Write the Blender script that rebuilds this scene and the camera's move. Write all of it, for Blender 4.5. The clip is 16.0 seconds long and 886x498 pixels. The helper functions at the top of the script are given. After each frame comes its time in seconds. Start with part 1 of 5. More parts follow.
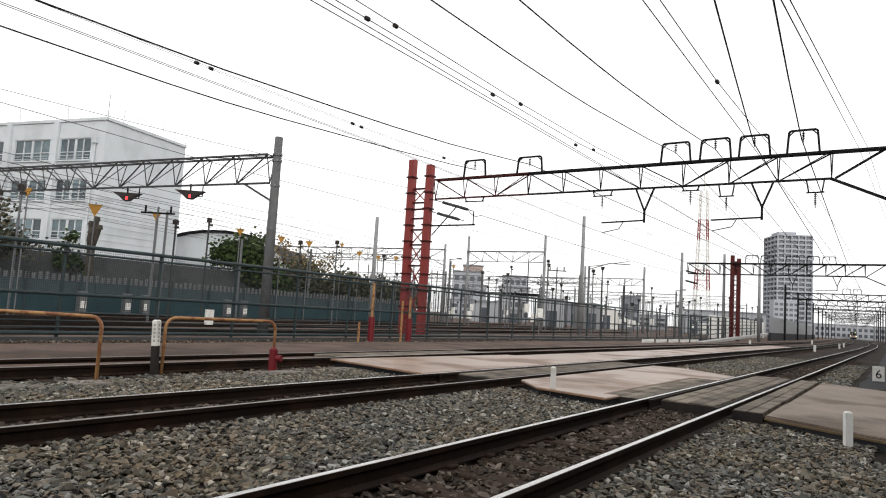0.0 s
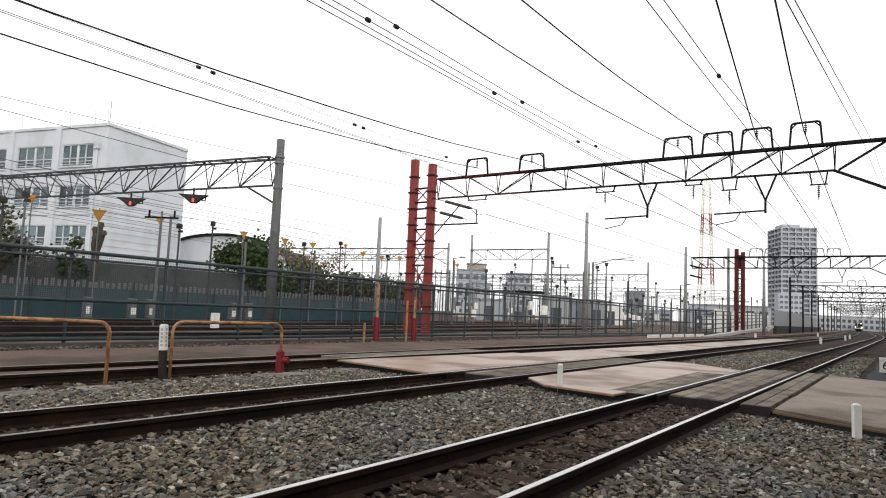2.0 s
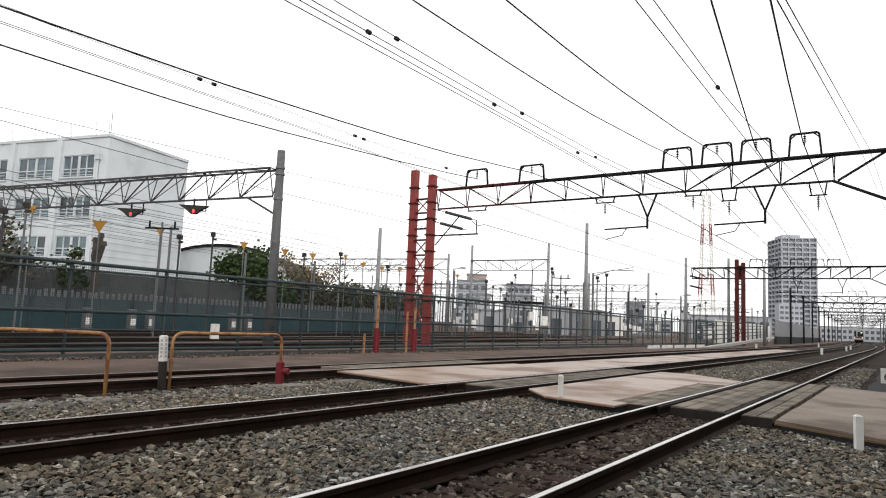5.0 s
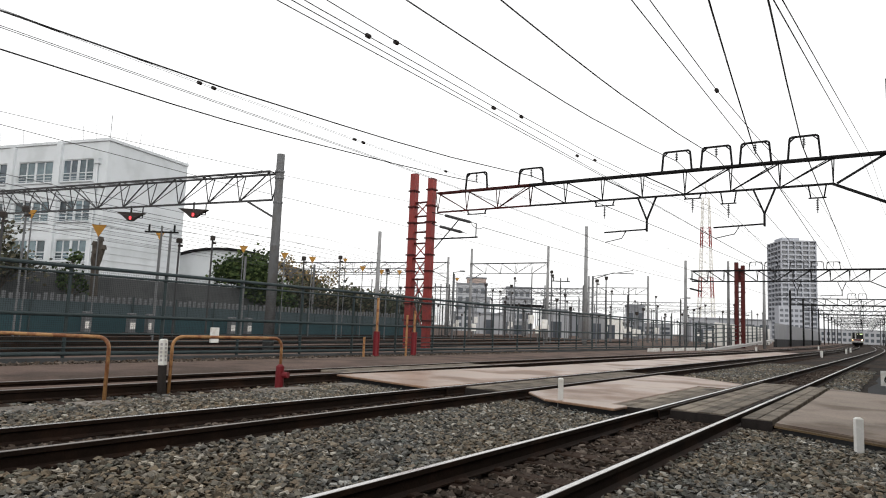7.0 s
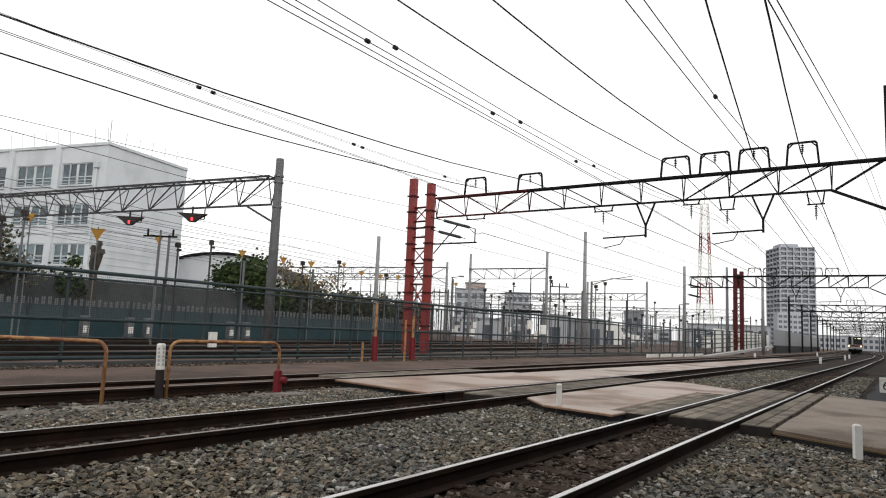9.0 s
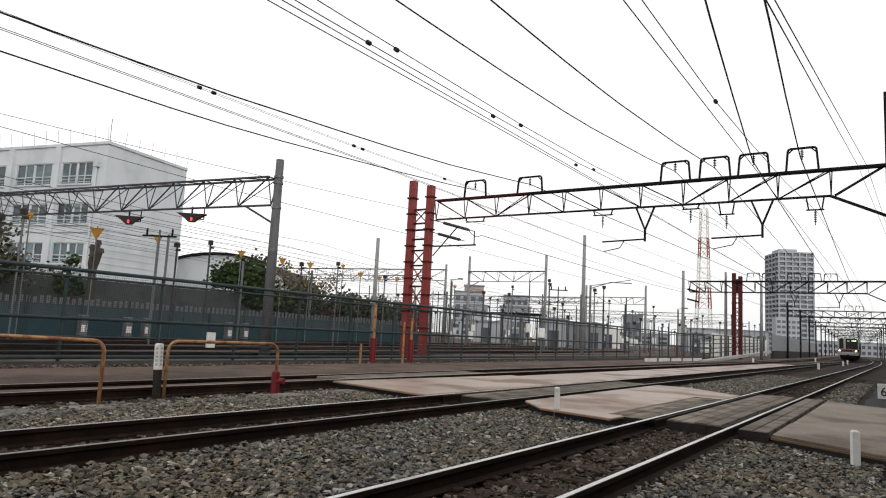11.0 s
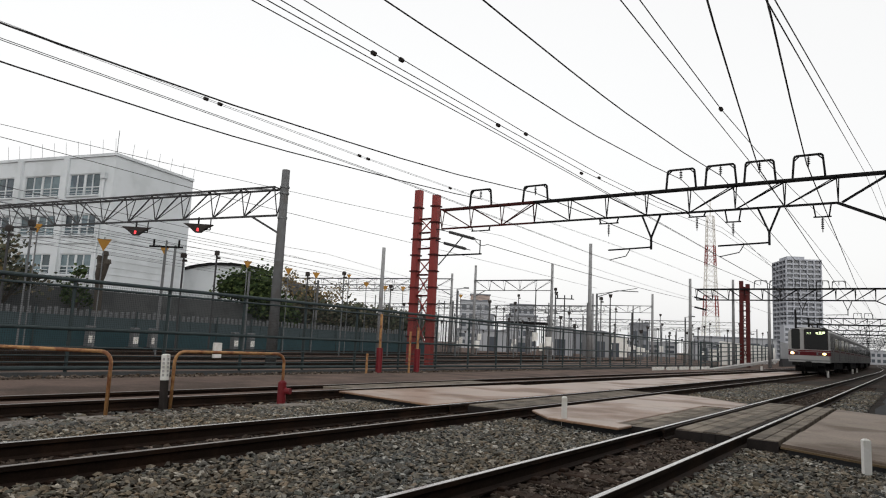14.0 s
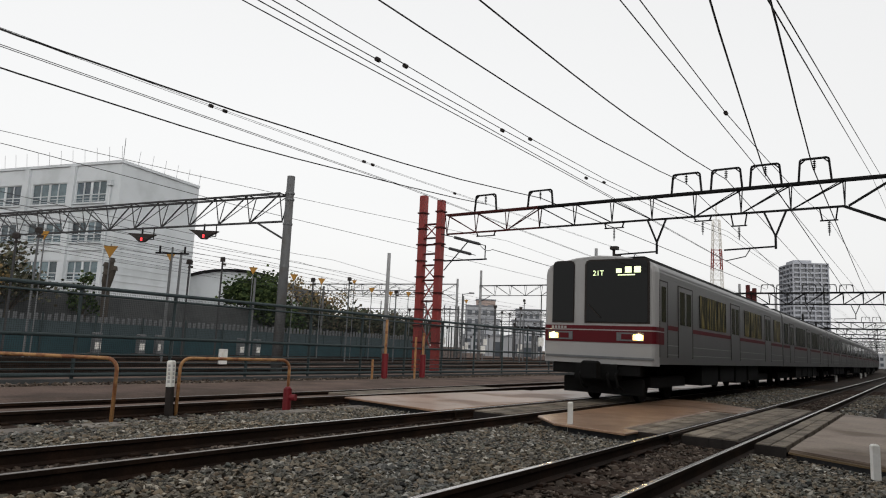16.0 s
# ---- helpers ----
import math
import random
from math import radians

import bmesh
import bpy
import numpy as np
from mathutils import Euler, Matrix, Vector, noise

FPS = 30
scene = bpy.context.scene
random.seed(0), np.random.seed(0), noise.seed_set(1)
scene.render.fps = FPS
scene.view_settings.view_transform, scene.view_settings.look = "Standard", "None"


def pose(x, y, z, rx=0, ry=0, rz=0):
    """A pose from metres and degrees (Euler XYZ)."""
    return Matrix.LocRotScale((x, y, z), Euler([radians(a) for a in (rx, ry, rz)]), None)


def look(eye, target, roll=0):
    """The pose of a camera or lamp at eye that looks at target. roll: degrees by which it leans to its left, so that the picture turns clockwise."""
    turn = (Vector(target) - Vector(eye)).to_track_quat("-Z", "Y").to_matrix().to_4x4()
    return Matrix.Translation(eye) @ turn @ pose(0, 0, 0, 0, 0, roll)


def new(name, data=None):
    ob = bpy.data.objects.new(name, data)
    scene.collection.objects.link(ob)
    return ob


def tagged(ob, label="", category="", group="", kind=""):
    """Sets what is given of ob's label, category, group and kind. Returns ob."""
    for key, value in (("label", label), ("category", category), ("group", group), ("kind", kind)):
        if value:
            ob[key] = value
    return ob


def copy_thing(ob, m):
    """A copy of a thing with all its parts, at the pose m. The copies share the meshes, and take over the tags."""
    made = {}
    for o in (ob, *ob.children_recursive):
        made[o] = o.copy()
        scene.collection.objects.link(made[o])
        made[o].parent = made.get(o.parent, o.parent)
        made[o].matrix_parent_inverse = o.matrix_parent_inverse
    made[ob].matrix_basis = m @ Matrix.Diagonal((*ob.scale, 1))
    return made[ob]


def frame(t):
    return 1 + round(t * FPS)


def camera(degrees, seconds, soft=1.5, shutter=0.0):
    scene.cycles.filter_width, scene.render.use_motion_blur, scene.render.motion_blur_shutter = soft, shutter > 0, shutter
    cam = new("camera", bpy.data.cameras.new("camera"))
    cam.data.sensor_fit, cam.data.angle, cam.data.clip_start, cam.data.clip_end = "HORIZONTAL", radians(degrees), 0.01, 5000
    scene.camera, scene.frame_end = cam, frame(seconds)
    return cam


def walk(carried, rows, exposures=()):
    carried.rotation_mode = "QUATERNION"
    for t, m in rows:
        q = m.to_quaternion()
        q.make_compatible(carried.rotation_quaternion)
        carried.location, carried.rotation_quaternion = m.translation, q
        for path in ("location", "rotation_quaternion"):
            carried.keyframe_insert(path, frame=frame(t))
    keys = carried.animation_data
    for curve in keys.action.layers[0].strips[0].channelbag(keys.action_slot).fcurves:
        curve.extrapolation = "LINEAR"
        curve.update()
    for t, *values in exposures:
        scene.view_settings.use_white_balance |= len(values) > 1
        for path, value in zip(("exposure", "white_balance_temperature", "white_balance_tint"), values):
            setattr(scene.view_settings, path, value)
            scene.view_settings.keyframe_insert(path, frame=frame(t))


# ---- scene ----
cam = camera(66.7, 16.0, soft=1.1)

# Seconds, eye, turn to the left of the tracks, tilt up, lean (degrees).
PATH = [
    (0.0, (0.010, 0.041, 1.071), 34.19, 5.33, 3.50),
    (0.5, (0.007, 0.030, 1.071), 34.31, 5.18, 3.32),
    (1.0, (-0.000, 0.024, 1.074), 34.33, 5.11, 3.02),
    (1.5, (-0.003, 0.020, 1.073), 34.42, 5.13, 2.68),
    (2.0, (-0.001, 0.012, 1.075), 34.45, 5.23, 2.46),
    (2.5, (-0.001, 0.011, 1.077), 34.48, 5.37, 2.46),
    (3.0, (-0.002, 0.010, 1.078), 34.46, 5.54, 2.44),
    (3.5, (-0.001, 0.008, 1.079), 34.49, 5.73, 2.36),
    (4.0, (-0.001, 0.007, 1.079), 34.48, 5.90, 2.38),
    (6.5, (-0.001, 0.005, 1.078), 34.53, 6.31, 2.46),
    (7.0, (0.000, 0.003, 1.078), 34.47, 6.41, 2.35),
    (7.5, (0.001, 0.002, 1.078), 34.42, 6.55, 2.32),
    (8.0, (0.002, 0.004, 1.078), 34.39, 6.66, 2.41),
    (8.5, (0.002, 0.008, 1.078), 34.42, 6.76, 2.42),
    (9.0, (0.001, 0.011, 1.078), 34.40, 6.85, 2.52),
    (11.5, (-0.003, 0.014, 1.079), 34.43, 7.14, 3.29),
    (12.0, (-0.006, 0.016, 1.081), 34.54, 7.27, 3.55),
    (12.5, (-0.007, 0.016, 1.081), 34.64, 7.39, 3.37),
    (13.0, (-0.007, 0.016, 1.081), 34.73, 7.53, 2.81),
    (13.5, (-0.006, 0.016, 1.080), 34.80, 7.67, 2.77),
    (14.0, (-0.005, 0.015, 1.080), 34.87, 7.80, 2.78),
    (14.5, (-0.004, 0.015, 1.080), 34.94, 7.91, 2.75),
    (15.0, (-0.003, 0.016, 1.081), 35.01, 8.02, 2.72),
    (15.5, (-0.002, 0.019, 1.082), 35.11, 8.12, 2.69),
    (16.0, (-0.001, 0.026, 1.084), 35.35, 8.23, 2.59),
]


def aim(eye, turn, tilt, lean):
    a, b = radians(turn), radians(tilt)
    e = Vector(eye)
    return look(e, e + Vector((-math.sin(a) * math.cos(b), math.cos(a) * math.cos(b), math.sin(b))), lean)


# The camera stops down a little as the train fills the picture.
EXPOSURE = [(0.0, 0.06), (1.5, 0.15), (4.0, 0.15), (7.0, 0.02), (9.0, -0.1), (12.5, -0.27), (14.5, -0.38), (16.0, -0.46)]
walk(cam, [(t, aim(e, a, b, c)) for t, e, a, b, c in PATH], EXPOSURE)

# ---- light ----
world = bpy.data.worlds.new("overcast_sky")
scene.world = world
world.use_nodes = True
wn, wl = world.node_tree.nodes, world.node_tree.links
wn.clear()
sky = wn.new("ShaderNodeTexSky")
sky.sky_type, sky.sun_disc = "NISHITA", False
sky.sun_elevation, sky.sun_rotation = radians(24), radians(127)
sky.air_density, sky.dust_density = 1.6, 4.0
pale = wn.new("ShaderNodeHueSaturation")
pale.inputs["Saturation"].default_value = 0.12
veil = wn.new("ShaderNodeMix")
veil.data_type = "RGBA"
veil.inputs["Factor"].default_value = 0.62
veil.inputs["B"].default_value = (9.6, 9.6, 9.6, 1)
back, wout = wn.new("ShaderNodeBackground"), wn.new("ShaderNodeOutputWorld")
back.inputs["Strength"].default_value = 0.17
wl.new(sky.outputs["Color"], pale.inputs["Color"])
wl.new(pale.outputs["Color"], veil.inputs["A"])
wl.new(veil.outputs["Result"], back.inputs["Color"])
wl.new(back.outputs["Background"], wout.inputs["Surface"])

sun_data = bpy.data.lights.new("sun", "SUN")
sun_data.energy, sun_data.angle, sun_data.color = 0.36, radians(25), (1.0, 0.96, 0.9)
sun = new("sun", sun_data)
sun.matrix_world = look((40, -30, 22), (0, 0, 0))


# ---- materials ----
def mat(name, color, rough=0.8, metal=0.0, scale=4.0, vary=0.25, bump=0.0, fine=40.0, spots=None, spot_scale=1.5, rand=0.0, spec=0.4, dull=None):
    """A surface with variation at two scales; spots: a second colour that shows in patches, with roughness dull; rand: a shift from object to object."""
    m = bpy.data.materials.new(name)
    m.use_nodes = True
    n, l = m.node_tree.nodes, m.node_tree.links
    b = n["Principled BSDF"]
    b.inputs["Roughness"].default_value, b.inputs["Metallic"].default_value = rough, metal
    b.inputs["Specular IOR Level"].default_value = spec
    co = n.new("ShaderNodeTexCoord")
    n1, n2 = n.new("ShaderNodeTexNoise"), n.new("ShaderNodeTexNoise")
    n1.inputs["Scale"].default_value, n2.inputs["Scale"].default_value = scale, fine
    n1.inputs["Detail"].default_value, n2.inputs["Detail"].default_value = 4, 3
    l.new(co.outputs["Object"], n1.inputs["Vector"]), l.new(co.outputs["Object"], n2.inputs["Vector"])
    mix = n.new("ShaderNodeMath")
    mix.operation = "ADD"
    l.new(n1.outputs["Fac"], mix.inputs[0]), l.new(n2.outputs["Fac"], mix.inputs[1])
    ramp = n.new("ShaderNodeMapRange")
    ramp.inputs["From Min"].default_value, ramp.inputs["From Max"].default_value = 0.6, 1.4
    ramp.inputs["To Min"].default_value, ramp.inputs["To Max"].default_value = 1 - vary, 1 + vary
    l.new(mix.outputs[0], ramp.inputs["Value"])
    gain = ramp.outputs[0]
    if rand:
        info, rr, mul = n.new("ShaderNodeObjectInfo"), n.new("ShaderNodeMapRange"), n.new("ShaderNodeMath")
        rr.inputs["To Min"].default_value, rr.inputs["To Max"].default_value = 1 - rand, 1 + rand
        mul.operation = "MULTIPLY"
        l.new(info.outputs["Random"], rr.inputs["Value"])
        l.new(rr.outputs[0], mul.inputs[0]), l.new(gain, mul.inputs[1])
        gain = mul.outputs[0]
    base = n.new("ShaderNodeMix")
    base.data_type = "RGBA"
    base.inputs["A"].default_value, base.inputs["B"].default_value = (*color, 1), (*(spots or color), 1)
    if spots:
        n3, sr = n.new("ShaderNodeTexNoise"), n.new("ShaderNodeMapRange")
        n3.inputs["Scale"].default_value, n3.inputs["Detail"].default_value = spot_scale, 6
        sr.inputs["From Min"].default_value, sr.inputs["From Max"].default_value = 0.48, 0.62
        l.new(co.outputs["Object"], n3.inputs["Vector"]), l.new(n3.outputs["Fac"], sr.inputs["Value"])
        l.new(sr.outputs[0], base.inputs["Factor"])
        if dull:
            gloss = n.new("ShaderNodeMapRange")
            gloss.inputs["To Min"].default_value, gloss.inputs["To Max"].default_value = rough, dull
            l.new(sr.outputs[0], gloss.inputs["Value"]), l.new(gloss.outputs[0], b.inputs["Roughness"])
    else:
        base.inputs["Factor"].default_value = 0
    sc = n.new("ShaderNodeVectorMath")
    sc.operation = "SCALE"
    l.new(base.outputs["Result"], sc.inputs[0]), l.new(gain, sc.inputs["Scale"])
    l.new(sc.outputs[0], b.inputs["Base Color"])
    if bump:
        bp = n.new("ShaderNodeBump")
        bp.inputs["Strength"].default_value, bp.inputs["Distance"].default_value = bump, 0.02
        l.new(mix.outputs[0], bp.inputs["Height"]), l.new(bp.outputs[0], b.inputs["Normal"])
    return m


def glow(name, color, strength):
    m = bpy.data.materials.new(name)
    m.use_nodes = True
    b = m.node_tree.nodes["Principled BSDF"]
    b.inputs["Base Color"].default_value = (*color, 1)
    b.inputs["Emission Color"].default_value, b.inputs["Emission Strength"].default_value = (*color, 1), strength
    return m


def glass(name, color, rough=0.05, spec=0.5):
    m = bpy.data.materials.new(name)
    m.use_nodes = True
    b = m.node_tree.nodes["Principled BSDF"]
    b.inputs["Base Color"].default_value, b.inputs["Roughness"].default_value = (*color, 1), rough
    b.inputs["Specular IOR Level"].default_value = spec
    return m


def island_mat(name, tones, rough=0.9, scale=30.0, patches=None):
    """Loose pieces in one mesh: each takes its own tone from the row of (place, colour); patches: two tints that drift across the ground."""
    m = mat(name, (1, 1, 1), rough, scale=scale, vary=0.25, fine=120, spec=0.15)
    n, l = m.node_tree.nodes, m.node_tree.links
    geo, ramp = n.new("ShaderNodeNewGeometry"), n.new("ShaderNodeValToRGB")
    e = ramp.color_ramp.elements
    e[0].position, e[1].position = tones[0][0], tones[-1][0]
    e[0].color, e[1].color = (*tones[0][1], 1), (*tones[-1][1], 1)
    for place, tone in tones[1:-1]:
        e.new(place).color = (*tone, 1)
    l.new(geo.outputs["Random Per Island"], ramp.inputs["Fac"])
    mixes = [k for k in n if k.bl_idname == "ShaderNodeMix"]
    tone = ramp.outputs["Color"]
    if patches:
        co, no, tint, mul = n.new("ShaderNodeTexCoord"), n.new("ShaderNodeTexNoise"), n.new("ShaderNodeValToRGB"), n.new("ShaderNodeMix")
        no.inputs["Scale"].default_value, no.inputs["Detail"].default_value = 0.55, 3
        k = tint.color_ramp.elements
        k[0].position, k[1].position = 0.36, 0.64
        k[0].color, k[1].color = (*patches[0], 1), (*patches[1], 1)
        mul.data_type, mul.blend_type = "RGBA", "MULTIPLY"
        mul.inputs["Factor"].default_value = 1
        l.new(co.outputs["Object"], no.inputs["Vector"]), l.new(no.outputs["Fac"], tint.inputs["Fac"])
        l.new(tone, mul.inputs["A"]), l.new(tint.outputs["Color"], mul.inputs["B"])
        tone = mul.outputs["Result"]
    l.new(tone, mixes[0].inputs["A"])
    return m


# Bed colour darkened for the shaded gaps between the stones.
BALLAST = mat("ballast_bed", (0.024, 0.02, 0.017), 0.95, scale=0.6, vary=0.45, bump=0.8, fine=28, spots=(0.045, 0.03, 0.022), spot_scale=0.5, spec=0.1)
STONE = island_mat("ballast_stone", [(0, (0.02, 0.02, 0.02)), (0.16, (0.16, 0.156, 0.145)), (0.3, (0.06, 0.053, 0.045)), (0.44, (0.24, 0.205, 0.16)), (0.56, (0.12, 0.127, 0.115)), (0.7, (0.21, 0.168, 0.128)), (0.84, (0.09, 0.086, 0.08)), (0.94, (0.3, 0.285, 0.26)), (1, (0.44, 0.42, 0.38))], patches=((0.93, 0.97, 1.0), (1.0, 0.93, 0.82)))
STONE_RUST = island_mat("rust_stained_stone", [(0, (0.02, 0.016, 0.013)), (0.4, (0.09, 0.068, 0.052)), (0.7, (0.055, 0.044, 0.036)), (1, (0.21, 0.17, 0.14))])
DIRT = mat("ground_dirt", (0.115, 0.082, 0.068), 0.9, scale=0.8, vary=0.35, bump=0.5, fine=22, spots=(0.07, 0.052, 0.043), spot_scale=0.7, spec=0.08)
RAIL_SIDE = mat("rusty_rail_steel", (0.016, 0.0095, 0.0065), 0.75, scale=3, vary=0.4, bump=0.2, fine=60, spots=(0.024, 0.013, 0.008), spec=0.12)
RAIL_TOP = mat("polished_rail_head", (0.47, 0.455, 0.44), 0.25, 1.0, scale=6, vary=0.12, fine=80)
RAIL_DULL = mat("dull_rail_head", (0.22, 0.2, 0.185), 0.45, 0.8, scale=6, vary=0.2, fine=80)
SLEEPER = mat("sleeper_timber", (0.035, 0.023, 0.017), 0.9, scale=4, vary=0.4, bump=0.5, fine=50, rand=0.3, spec=0.1)
CONCRETE_S = mat("sleeper_concrete", (0.16, 0.14, 0.12), 0.9, scale=5, vary=0.3, bump=0.3, rand=0.2)
SLAB = mat("crossing_concrete", (0.235, 0.142, 0.088), 0.33, scale=0.9, vary=0.3, bump=0.07, fine=26, spots=(0.16, 0.09, 0.052), spot_scale=0.55, rand=0.06, spec=0.36, dull=0.55)
SLAB_DRY = mat("dry_concrete", (0.2, 0.155, 0.12), 0.62, scale=0.8, vary=0.3, bump=0.12, fine=26, spots=(0.12, 0.088, 0.065), spot_scale=0.7, rand=0.06, spec=0.22, dull=0.75)
EDGE = mat("worn_edge_paint", (0.13, 0.09, 0.05), 0.7, scale=5, vary=0.3, spec=0.2)
PLANK = mat("crossing_timber", (0.175, 0.147, 0.115), 0.8, scale=2, vary=0.45, bump=0.6, fine=35, rand=0.3, spots=(0.085, 0.068, 0.052), spot_scale=2.2, spec=0.2)
YELLOW = mat("worn_yellow_paint", (0.36, 0.19, 0.075), 0.6, scale=6, vary=0.25, bump=0.15, spots=(0.2, 0.075, 0.03), spot_scale=7)
RED = mat("red_paint", (0.21, 0.024, 0.02), 0.5, scale=2, vary=0.25, spots=(0.19, 0.02, 0.015), spot_scale=2)
RED_DULL = mat("dull_red_paint", (0.05, 0.011, 0.01), 0.7, scale=2, vary=0.3, spec=0.15)
RED_FAR = mat("dark_red_paint", (0.07, 0.012, 0.011), 0.6, scale=2, vary=0.25, spec=0.2)
BRIGHT_RED = mat("bright_red_paint", (0.15, 0.007, 0.012), 0.5, scale=5, vary=0.2)
WHITE = mat("white_paint", (0.72, 0.71, 0.68), 0.6, scale=6, vary=0.1, spots=(0.6, 0.58, 0.52), spot_scale=5)
FADED = mat("faded_lettering", (0.36, 0.35, 0.34), 0.7, scale=6, vary=0.2)
BLACK = mat("black_paint", (0.025, 0.02, 0.018), 0.6, scale=6, vary=0.3, spec=0.2)
STEEL_DARK = mat("dark_painted_steel", (0.009, 0.009, 0.0095), 0.6, scale=3, vary=0.3, spec=0.1)
STEEL_GREY = mat("galvanised_steel", (0.13, 0.135, 0.14), 0.55, 0.3, scale=3, vary=0.25)
STEEL_MID = mat("weathered_grey_steel", (0.05, 0.05, 0.052), 0.7, scale=3, vary=0.3, spec=0.15)
TEAL_STEEL = mat("blue_green_fence_steel", (0.035, 0.048, 0.05), 0.6, scale=3, vary=0.3, spec=0.15)
WIRE = mat("dark_cable", (0.02, 0.02, 0.02), 0.6, spec=0.1)
WIRE_PALE = mat("weathered_wire", (0.05, 0.05, 0.052), 0.6, spec=0.1)
POLE = mat("spun_concrete_pole", (0.11, 0.112, 0.115), 0.85, scale=2, vary=0.2, bump=0.15, spots=(0.095, 0.092, 0.09), spot_scale=3, spec=0.2)
POLE_PALE = mat("pale_spun_concrete", (0.24, 0.242, 0.245), 0.85, scale=2, vary=0.15, spots=(0.2, 0.2, 0.2), spot_scale=3, spec=0.2)
CHAIN = mat("fence_mesh_wire", (0.03, 0.036, 0.038), 0.6, spec=0.1)
WALL = mat("painted_concrete_wall", (0.54, 0.57, 0.59), 0.85, scale=0.3, vary=0.06, spots=(0.47, 0.50, 0.515), spot_scale=0.4)
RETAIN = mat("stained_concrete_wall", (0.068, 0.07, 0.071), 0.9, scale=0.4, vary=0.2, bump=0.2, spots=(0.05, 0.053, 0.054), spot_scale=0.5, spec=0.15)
BLUE = mat("blue_sheet_fence", (0.052, 0.07, 0.076), 0.6, scale=0.8, vary=0.2, spec=0.15)
TEALWALL = mat("teal_sheet", (0.025, 0.052, 0.06), 0.6, scale=0.8, vary=0.2, spec=0.15)
GREYSHEET = mat("grey_sheet_wall", (0.22, 0.225, 0.235), 0.6, scale=0.5, vary=0.12)
DARKWALL = mat("dark_concrete", (0.04, 0.04, 0.042), 0.9, scale=0.5, vary=0.25, spec=0.1)
PANE = mat("window_glass", (0.1, 0.14, 0.155), 0.08, scale=0.5, vary=0.3, fine=2, spots=(0.05, 0.065, 0.08), spot_scale=0.35, rand=0.55, spec=0.4)
PANE_DARK = glass("train_windscreen_glass", (0.003, 0.0035, 0.0035), 0.03, 0.22)
PANE_SIDE = glass("train_side_glass", (0.032, 0.032, 0.016), 0.08, 0.2)
STAINLESS = mat("brushed_stainless", (0.17, 0.168, 0.165), 0.4, 0.5, scale=1.2, vary=0.08)
TRAIN_WHITE = mat("train_front_paint", (0.31, 0.307, 0.302), 0.4, scale=1.5, vary=0.06)
TRAIN_RED = mat("train_red_band", (0.085, 0.004, 0.008), 0.5, scale=2, vary=0.1, spec=0.2)
BEAD = mat("bright_stainless_bead", (0.42, 0.42, 0.41), 0.35, 0.6, scale=2, vary=0.1)
UNDER = mat("underframe_black", (0.008, 0.008, 0.008), 0.8, scale=4, vary=0.3, spec=0.08)
LAMP = glow("headlight_glow", (1.0, 0.62, 0.2), 4.5)
BULB = glow("headlight_bulb_glow", (1.0, 0.7, 0.34), 110.0)
SIGN_LED = glow("display_glow", (0.85, 1.0, 0.55), 1.6)
SIGNAL_RED = glow("signal_red_glow", (1.0, 0.05, 0.06), 1.6)
# Warm streaks glow on the glass itself, in place of a lit interior.
PANE_LIT = mat("glowing_carriage_glass", (0.02, 0.02, 0.012), 0.1, scale=3, vary=0.6, spec=0.2)
lit = PANE_LIT.node_tree.nodes["Principled BSDF"]
lit.inputs["Emission Color"].default_value = (1.0, 0.78, 0.25, 1)
ln, ll = PANE_LIT.node_tree.nodes, PANE_LIT.node_tree.links
lco, lmap, lno, lrng = ln.new("ShaderNodeTexCoord"), ln.new("ShaderNodeMapping"), ln.new("ShaderNodeTexNoise"), ln.new("ShaderNodeMapRange")
lmap.inputs["Scale"].default_value = (1, 5, 0.9)
lno.inputs["Scale"].default_value = 1.4
lrng.inputs["From Min"].default_value, lrng.inputs["From Max"].default_value = 0.5, 0.68
lrng.inputs["To Min"].default_value, lrng.inputs["To Max"].default_value = 0.004, 0.1
ll.new(lco.outputs["Object"], lmap.inputs["Vector"]), ll.new(lmap.outputs["Vector"], lno.inputs["Vector"])
ll.new(lno.outputs["Fac"], lrng.inputs["Value"]), ll.new(lrng.outputs[0], lit.inputs["Emission Strength"])
AMBER = mat("amber_plate", (0.33, 0.16, 0.015), 0.6, scale=5, vary=0.2)
LEAF = island_mat("leaf_green", [(0, (0.014, 0.026, 0.01)), (0.6, (0.035, 0.055, 0.02)), (1, (0.075, 0.10, 0.035))], scale=3)
LEAF_BROWN = island_mat("leaf_brown_green", [(0, (0.025, 0.028, 0.02)), (0.5, (0.062, 0.07, 0.046)), (1, (0.12, 0.1, 0.07))], scale=3)
LEAF_DRY = island_mat("leaf_autumn", [(0, (0.07, 0.055, 0.03)), (0.5, (0.15, 0.12, 0.06)), (1, (0.28, 0.19, 0.09))], scale=3)
BARK = mat("bark", (0.05, 0.042, 0.034), 0.9, scale=6, vary=0.3, bump=0.6)
FAR = mat("distant_facade", (0.34, 0.35, 0.37), 0.85, scale=0.2, vary=0.1)
FAR_BROWN = mat("distant_brown_wall", (0.33, 0.26, 0.23), 0.85, scale=0.2, vary=0.1)
FAR_DARK = mat("distant_dark_wall", (0.20, 0.21, 0.23), 0.85, scale=0.2, vary=0.15)
# Tower wall in a darker tone, for the shade behind its balconies.
TOWER_SHADE = mat("tower_recess_shade", (0.13, 0.14, 0.17), 0.85, scale=0.1, vary=0.1)
TOWER = mat("tower_concrete", (0.35, 0.365, 0.4), 0.85, scale=0.1, vary=0.08)
